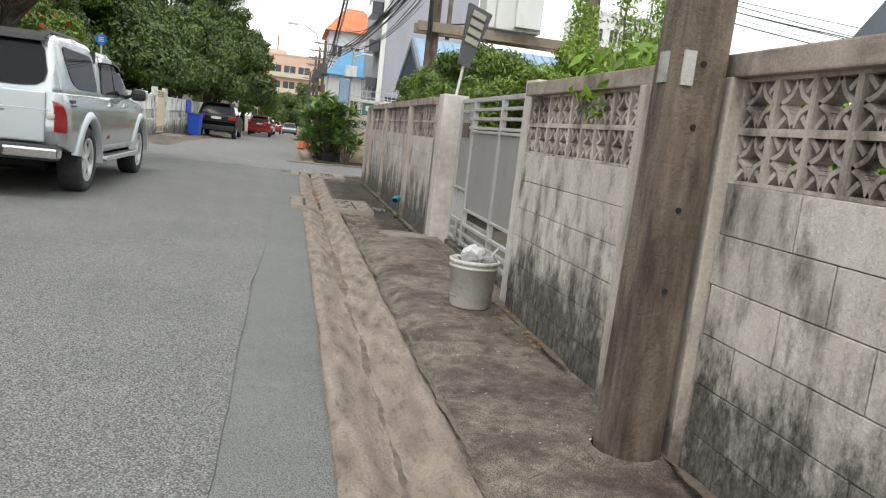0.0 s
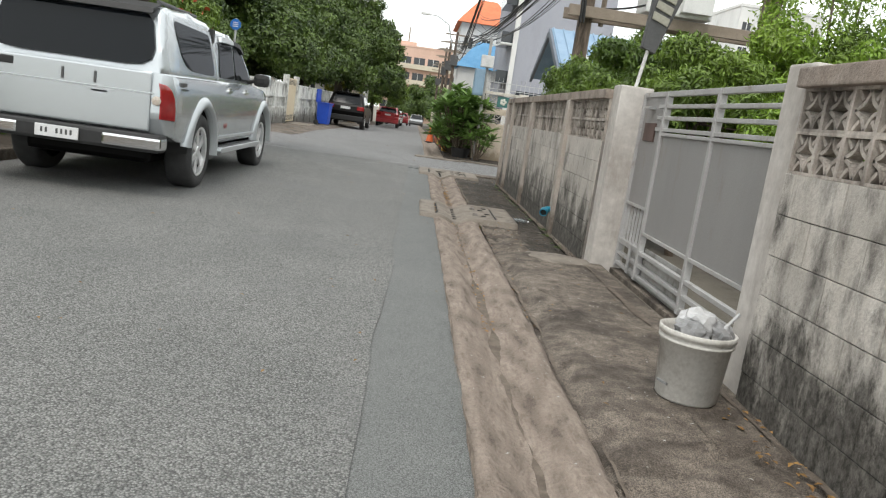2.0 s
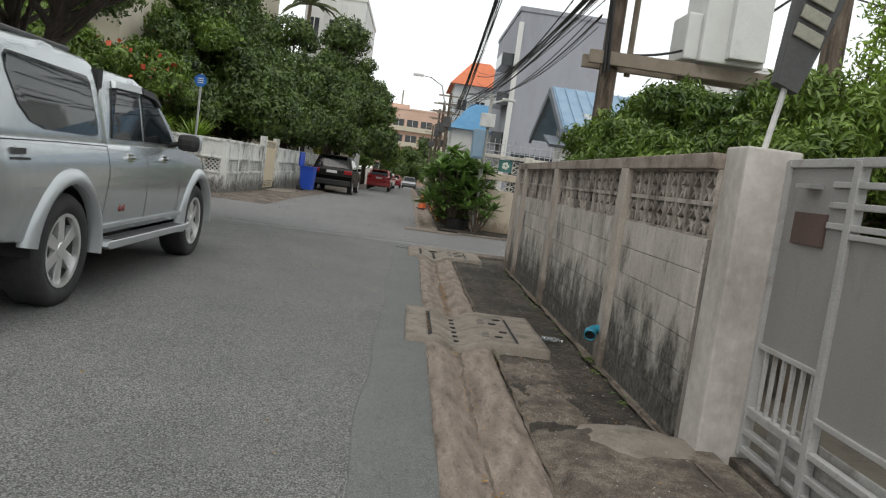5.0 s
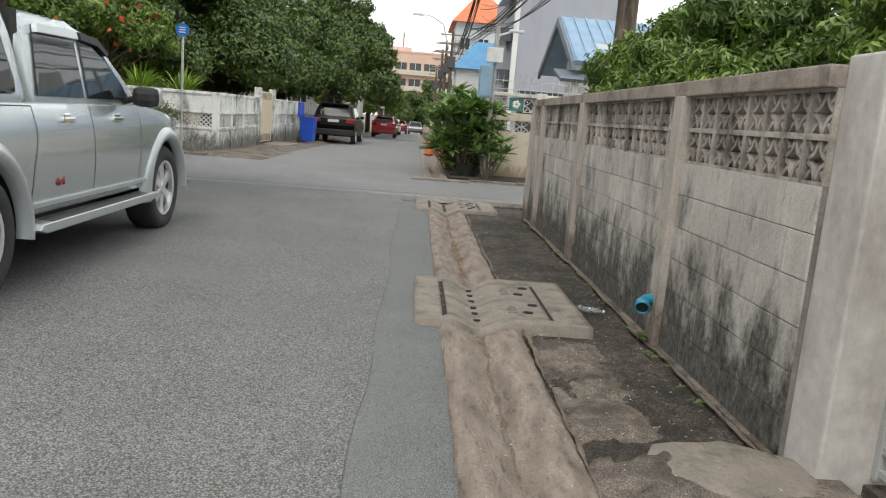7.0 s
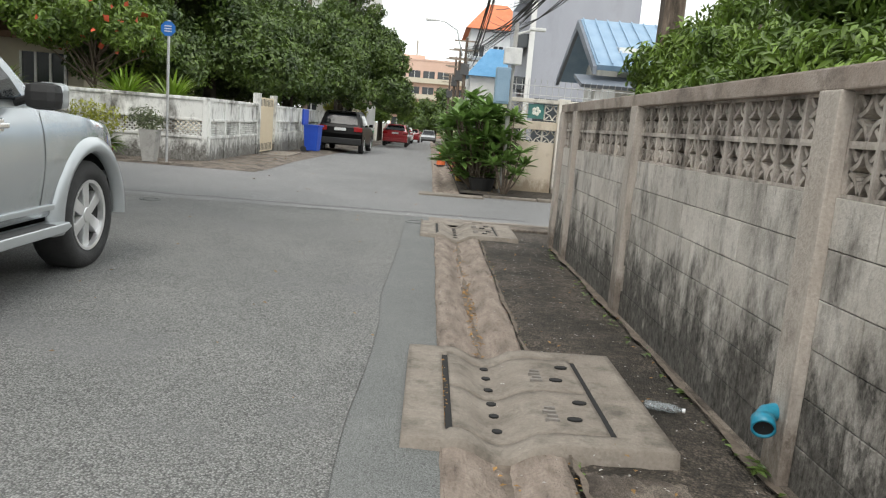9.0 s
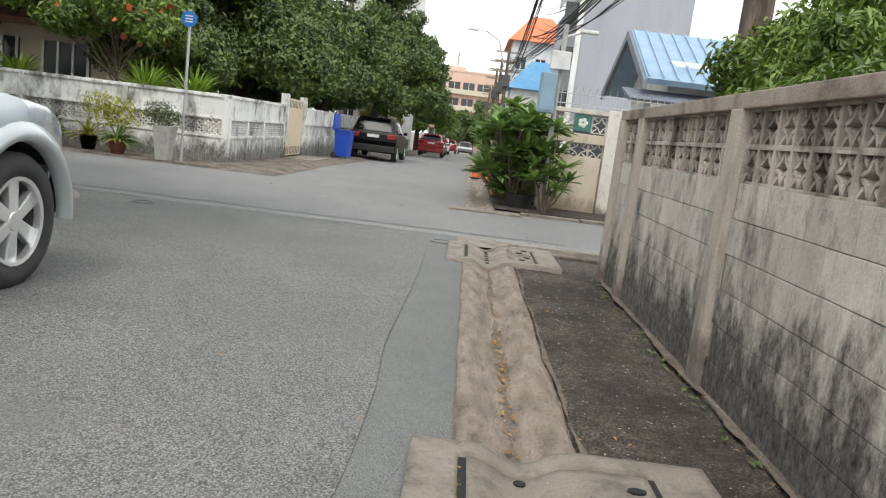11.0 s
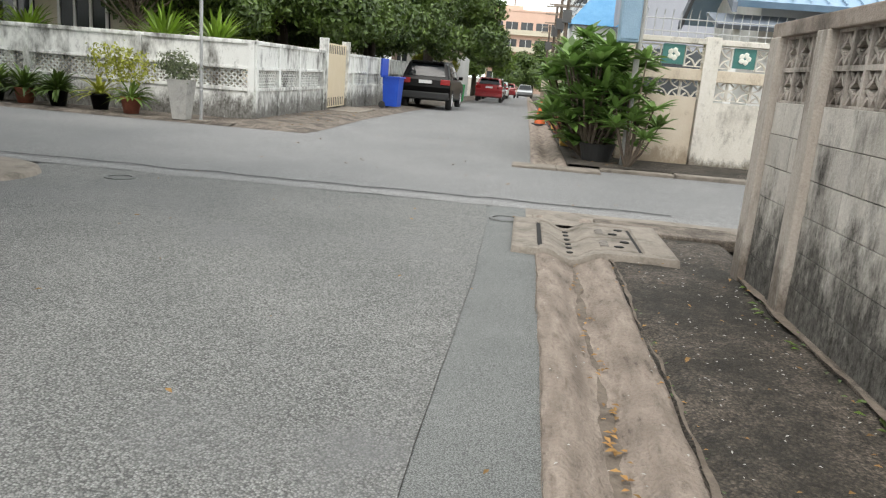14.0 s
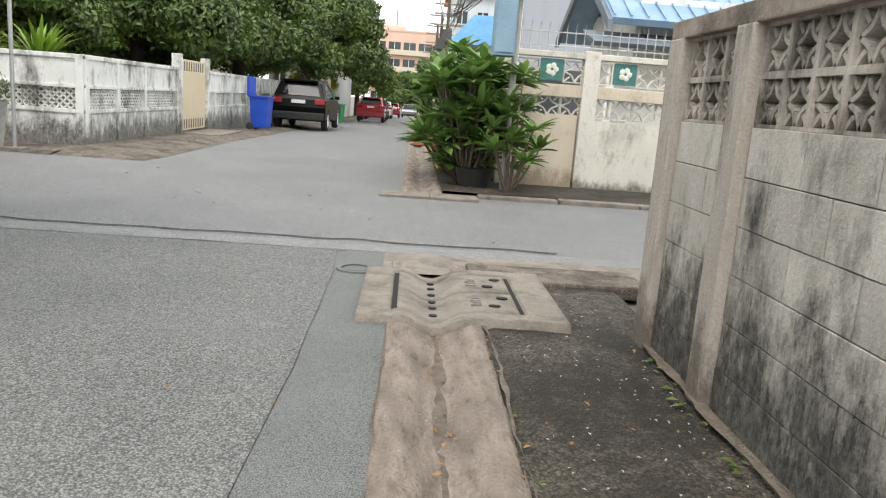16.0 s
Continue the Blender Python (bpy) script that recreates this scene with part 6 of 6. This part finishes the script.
# corner house with blue roof on the right
ch = thing("corner_house", "white two-storey corner house with gabled grey-blue roof and pale bargeboards", "house", (9.7, 34.8, 0))
part("wall", box(-3.0, 5.0, -2.5, 2.5, -0.5, 4.3), "building_white", ch)
part("roof", prism([(-3.4, 3.45), (0, 5.25), (3.4, 3.45), (3.5, 3.6), (0, 5.45), (-3.5, 3.6)], -3.9, 5.6), "roof_pale", ch)
for k in range(22):
    bm = prism([(-3.46, 3.66), (-0.05, 5.46), (-0.05, 5.49), (-3.46, 3.69)], -3.85 + k * 0.43, -3.80 + k * 0.43)
    part("roof_rib", bm, "roof_pale", ch)
part("bargeboard", prism([(-3.5, 3.3), (0, 5.1), (3.5, 3.3), (3.5, 3.55), (0, 5.42), (-3.5, 3.55)], -4.0, -3.88), "roof_dark", ch, "grey-blue bargeboard")
part("gable_wall", prism([(-2.5, 4.2), (0, 5.1), (2.5, 4.2)], -3.0, -2.9), "building_white", ch)
part("porch_eave", prism([(-3.9, 2.85), (-2.5, 3.25), (-2.5, 3.35), (-4.0, 2.95)], -4.4, 0.5), "roof_dark", ch)
for x in (-3.9, -1.8):
    part("porch_column", box(x, x + 0.2, -3.6, -3.4, -0.5, 2.9, 0.01), "building_white", ch)
for x0, x1 in ((-1.2, 0.2), (1.2, 2.6)):
    w = part("window", box(x0, x1, -2.56, -2.48, 1.9, 3.2), "window_dark", ch)
    for xx in (x0, (x0 + x1) / 2 - 0.03, x1 - 0.06):
        part("frame", box(xx, xx + 0.06, -2.62, -2.56, 1.9, 3.2), "trafo_white", w)

# left house behind the white wall
lh = thing("left_house", "old beige house with brown timber eaves and green roof", "house", (-11.5, 30.5, 0))
part("wall", box(-5, 3.2, -3, 4, -0.1, 3.4), "beige_wall", lh)
part("upper_wall", box(-4.8, 3.0, -2.6, 4, 3.4, 6.0), "beige_wall", lh)
part("eave", prism([(-4.0, 2.55), (-2.9, 3.0), (-2.9, 3.12), (-4.1, 2.7)], -5.3, 3.5), "timber_brown", lh)
bm = prism([(-3.6, 5.9), (0.5, 8.0), (4.6, 5.9), (4.6, 6.05), (0.5, 8.2), (-3.7, 6.0)], -5.4, 3.6)
part("roof", bm, "roof_green", lh)
for i, x in enumerate((-3.9, -2.2, -0.2, 1.6)):
    w = part("window", box(x, x + 1.2, -3.06, -2.98, 1.25, 2.3), "window_dark", lh)
    for k in range(4):
        part("frame", box(x + k * 0.38, x + k * 0.38 + 0.06, -3.1, -3.06, 1.25, 2.3), "trafo_white", w)
part("column", box(-5.05, -4.7, -3.2, -2.9, -0.1, 3.0), "building_white", lh)
part("orange_shutter", box(-6.6, -5.1, -3.1, -2.95, 0.2, 2.6), "roof_orange", lh)
# near left houses behind the truck
nh = thing("near_left_house", "white house with green awning behind the roadside trees", "house", (-12.0, 12.0, 0))
part("wall", box(-3, 3, -8, 9, -0.1, 6.5), "building_white", nh)
for i in range(5):
    w = part("window", box(2.98, 3.06, -6.8 + i * 3.0, -5.2 + i * 3.0, 1.2, 2.6), "window_dark", nh)
    part("frame", box(3.06, 3.1, -6.05 + i * 3.0, -5.95 + i * 3.0, 1.2, 2.6), "trafo_white", w)
    w = part("window", box(2.98, 3.06, -6.8 + i * 3.0, -5.2 + i * 3.0, 4.0, 5.4), "window_dark", nh)
part("awning", prism([(-7.5, 2.9), (8.5, 2.9), (8.5, 3.0), (-7.5, 3.0)], 3.0, 4.6), "roof_green", nh)
part("eave", box(-3.6, 3.8, -8.6, 9.6, 6.5, 6.7), "roof_orange", nh)
# rooms behind the near wall
yh = thing("yard_house", "pale house behind the garden shrubs", "house", (12.5, 5.0, 0))
part("wall", box(-2.5, 3, -9, 6, -0.1, 3.2), "building_white", yh)
part("roof", prism([(-9.6, 3.2), (6.6, 3.2), (5.0, 4.6), (-8.0, 4.6)], -3.1, 3.4), "roof_dark", yh)

# ---- trees and shrubs ----
tree("large dense dark green tree over the white wall", (-7.4, 35.5, 0), 8.2, 4.2, "leaf_dark", 34000, 0.21, 11, 0.3, 0.08, blobs=22)
tree("large green tree beside the white wall", (-5.6, 41.0, 0), 9.0, 3.6, "leaf_dark", 30000, 0.22, 12, 0.3, 0.06, blobs=20)
tree("broad yellow-green tree behind the white wall", (-9.4, 31.0, 0), 6.8, 3.0, "leaf_mid", 22000, 0.18, 13, 0.18, 0.1, blobs=16)
tree("light green tree behind the corner house", (-11.0, 26.8, 0), 6.5, 2.6, "leaf_mid", 12000, 0.18, 35, 0.16, 0.3, blobs=12)
tree("dark green tree closing the gap behind the houses", (-13.0, 40.0, 0), 10.0, 4.2, "leaf_dark", 20000, 0.25, 36, 0.3, 0.1, blobs=18)
tree("dense green tree above the corner wall", (-7.8, 29.2, 0), 5.6, 2.1, "leaf_dark", 12000, 0.17, 37, 0.15, 0.2, blobs=12)
tree("bright green tree crown above the darker trees", (-8.6, 33.0, 2.0), 6.0, 2.6, "leaf_mid", 14000, 0.18, 33, 0.2, 0.3, blobs=12)
tree("tall dark green tree over the street", (-4.9, 54, 0), 12.2, 4.3, "leaf_dark", 28000, 0.28, 14, 0.35, 0.08, blobs=22)
tree("dark green tree filling behind the wall", (-9.0, 46, 0), 9.0, 4.5, "leaf_dark", 22000, 0.28, 34, 0.3, 0.05, blobs=18)
tree("dark green tree far down the street", (-5.0, 68, 0), 11.5, 4.0, "leaf_dark", 16000, 0.32, 15, 0.3, 0.06, blobs=16)
tree("green tree far down the street", (-4.6, 88, 0), 9, 4.0, "leaf_mid", 12000, 0.36, 16, 0.3, 0.05, blobs=14)
tree("green tree closing the far end of the street", (1.5, 126, 0), 8, 6.0, "leaf_dark", 12000, 0.45, 17, 0.3, 0.03, blobs=14)
tree("green tree by the far side of the street", (5.0, 104, 0), 6, 3.2, "leaf_mid", 6000, 0.4, 18, 0.2, 0.05, blobs=10)
tree("yellow-green shrub by the gateway", (-4.6, 55, 0), 4.2, 1.4, "leaf_yellow", 3000, 0.16, 19, 0.06, 0.3, blobs=6)
pt = tree("small frangipani tree with red flowers behind the wall", (-7.6, 26.6, 0), 4.3, 1.9, "leaf_mid", 5200, 0.2, 21, 0.09, 0.42, "bark", blobs=9, slim=0.35)
leaf_cloud("blossoms", [((0, 0, 3.0), (1.6, 1.6, 0.9))], 60, 0.17, "flower_red", pt, slim=0.9, seed=5)
for i, (x, y, s) in enumerate(((-5.2, 25.1, 0.95), (-6.3, 25.2, 1.05), (-10.2, 25.4, 0.9), (-9.3, 25.5, 0.8))):
    t = thing("fan_palm", "bright yellow-green strap-leaved plant above the wall", "plant", (x, y, 0), group="plants behind the white wall")
    part("stem", rod((0, 0, 0), (0, 0, 1.25), 0.06), "bark", t)
    spiky(t, (0, 0, 1.15), 150, s * 1.05, 0.06, "leaf_bright", 80 + i, 1.2, arch_down=0.7)
gwh = thing("gateway", "cream gate portal with small roof down the street", "gateway", (-3.7, 52.5, 0))
for y in (0, 3.0):
    part("pillar", box(-0.25, 0.25, y, y + 0.5, 0, 2.5, 0.02), "cream_wall", gwh)
part("canopy", box(-0.6, 0.6, -0.3, 3.8, 2.5, 2.7, 0.02), "cream_wall", gwh)
# roadside trees on the near left
for i, (base, h, sp_, cnt, lean) in enumerate((((-4.6, 14.6, 0.1), 6.2, 2.6, 9000, (1.0, 0.4)), ((-5.0, 13.0, 0.1), 6.6, 2.8, 8000, (0.2, 0.6)), ((-5.6, 17.0, 0.1), 6.0, 2.3, 7000, (-0.6, 0.3)))):
    tree("dark roadside tree with leaning bare trunk", base, h, sp_, "leaf_dark", cnt, 0.14, 24 + i, 0.17, 0.42, "bark_dark", blobs=8, lean=lean)
for i, (x, y) in enumerate(((-4.4, 8.6), (-4.5, 10.2), (-4.6, 6.9), (-4.7, 11.8))):
    t = thing("shrub", "untidy green roadside shrub in the planting strip", "shrub", (x, y, 0.1), group="roadside shrubs")
    leaf_cloud("foliage", [((0, 0, 0.45), (0.5, 0.6, 0.42)), ((0.1, 0.3, 0.8), (0.35, 0.4, 0.3))], 1800, 0.09, "leaf_mid" if i % 2 else "leaf_dark", t, seed=90 + i, slim=0.3)
# garden shrubs behind the near wall
for i, (x, y, h, s, leaf, n, sz) in enumerate(((3.45, 14.7, 3.0, 1.0, "leaf_mid", 7000, 0.13), (3.3, 13.6, 2.8, 0.9, "leaf_mid", 6500, 0.12), (4.2, 15.3, 3.4, 1.1, "leaf_mid", 6000, 0.14), (3.3, 12.3, 2.9, 0.9, "leaf_mid", 6000, 0.13), (3.5, 11.3, 2.85, 1.05, "leaf_mid", 7000, 0.13), (3.4, 12.6, 2.6, 0.95, "leaf_mid", 6000, 0.13), (3.9, 13.8, 2.7, 1.0, "leaf_bright", 5000, 0.13), (3.5, 9.9, 2.75, 0.95, "leaf_mid", 6000, 0.12), (4.4, 10.6, 3.0, 1.1, "leaf_bright", 5000, 0.13), (4.2, 8.4, 2.4, 1.0, "leaf_bright", 5000, 0.11), (4.2, 6.9, 2.3, 1.0, "leaf_bright", 5000, 0.10), (4.3, 5.6, 2.2, 1.0, "leaf_bright", 5000, 0.10), (4.8, 4.2, 2.4, 1.1, "leaf_bright", 4500, 0.10), (4.0, 2.9, 2.1, 0.8, "leaf_mid", 3600, 0.09), (4.6, 1.2, 2.2, 0.9, "leaf_mid", 3600, 0.09), (6.0, 12.0, 3.2, 1.4, "leaf_mid", 6000, 0.14), (6.2, 3.4, 2.6, 1.2, "leaf_mid", 4500, 0.12))):
    tree("leafy light green garden shrub behind the wall", (x, y, -0.01), h, s, leaf, round(n * 1.5), sz * 0.78, 50 + i, 0.05, 0.3, "bark", blobs=9, category="shrub", slim=0.3)
for i, (x, y, h) in enumerate(((5.3, 12.6, 4.0), (5.9, 12.2, 4.9), (6.6, 12.8, 4.5), (4.9, 11.6, 3.4), (7.3, 12.9, 4.9), (6.6, 11.0, 4.4), (5.6, 10.2, 3.6))):
    t = thing("tree", "tall thin feathery garden tree behind the gate", "tree", (x, y, -0.01), group="slender garden trees")
    bm = bmesh.new()
    limb([(0, 0, 0), (0.08, 0.05, h * 0.4), (-0.05, 0, h * 0.7), (0.03, 0, h)], 0.035, 0.008, bm, 6)
    part("trunk", bm, "bark", t)
    leaf_cloud("crown", [((0.1 * math.sin(k * 2.3), 0.1 * math.cos(k * 1.7), h * (0.35 + 0.65 * k / 8)), (0.42 - 0.035 * k, 0.42 - 0.035 * k, 0.3)) for k in range(9)], 2400, 0.085, "leaf_bright", t, seed=120 + i, shell=0.2, slim=0.35)
# a leafy spray hanging over the near coping
t = thing("overhanging_branch", "light green leafy branch hanging over the wall", "branch", (2.35, 4.35, 1.55))
bm = bmesh.new()
limb([(0.9, 0.1, -0.1), (0.4, 0, 0.1), (0.0, -0.05, 0.06), (-0.18, -0.1, -0.1)], 0.014, 0.005, bm, 6)
part("stem", bm, "bark", t)
leaf_cloud("leaves", [((-0.02, 0.0, -0.02), (0.2, 0.34, 0.12)), ((0.3, 0.1, 0.12), (0.3, 0.35, 0.15)), ((-0.12, -0.2, -0.1), (0.1, 0.14, 0.12))], 260, 0.1, "leaf_bright", t, seed=99, slim=0.35)
t = thing("palm_tree", "tall thin palm behind the trees", "palm tree", (-9.0, 66, 0))
part("trunk", rod((0, 0, 0), (0, 0, 13.8), 0.22, 0.14, 8), "bark", t)
spiky(t, (0, 0, 13.8), 26, 3.2, 0.5, "leaf_grey", 130, 0.9, "fronds", 0.9)

# ---- single blocks and vent blocks of the near wall ----
SIZES = {}


def lay(w, y0, y1, posts, vent0, width, full_vents=True, vent_skip=()):
    vent_key = {}
    for a, b in bays(y0, y1, posts):
        z, row = vent0 - COURSE, 0
        while z > -0.12:
            y = a
            off = 0.0 if row % 2 == 0 else -0.2
            y = a + off
            while y < b - 0.03:
                s, e = max(a, y), min(b, y + 0.4)
                ln = round(e - s, 2)
                if ln > 0.04:
                    if ln not in SIZES:
                        SIZES[ln] = unit_block(ln)
                    child("block", SIZES[ln], w, Matrix.Translation((WX + random.uniform(-0.002, 0.002), s, z)))
                y += 0.4
            z -= COURSE
            row += 1
        n = max(1, round((b - a) / width))
        wv = (b - a) / n
        key = round(wv, 3)
        if key not in vent_key:
            vent_key[key] = vent_mesh(wv, VENT)
        for j in range(2):
            for i in range(n):
                child("vent_block", vent_key[key], w, Matrix.Translation((WX + 0.008, a + i * wv, vent0 + j * VENT)))


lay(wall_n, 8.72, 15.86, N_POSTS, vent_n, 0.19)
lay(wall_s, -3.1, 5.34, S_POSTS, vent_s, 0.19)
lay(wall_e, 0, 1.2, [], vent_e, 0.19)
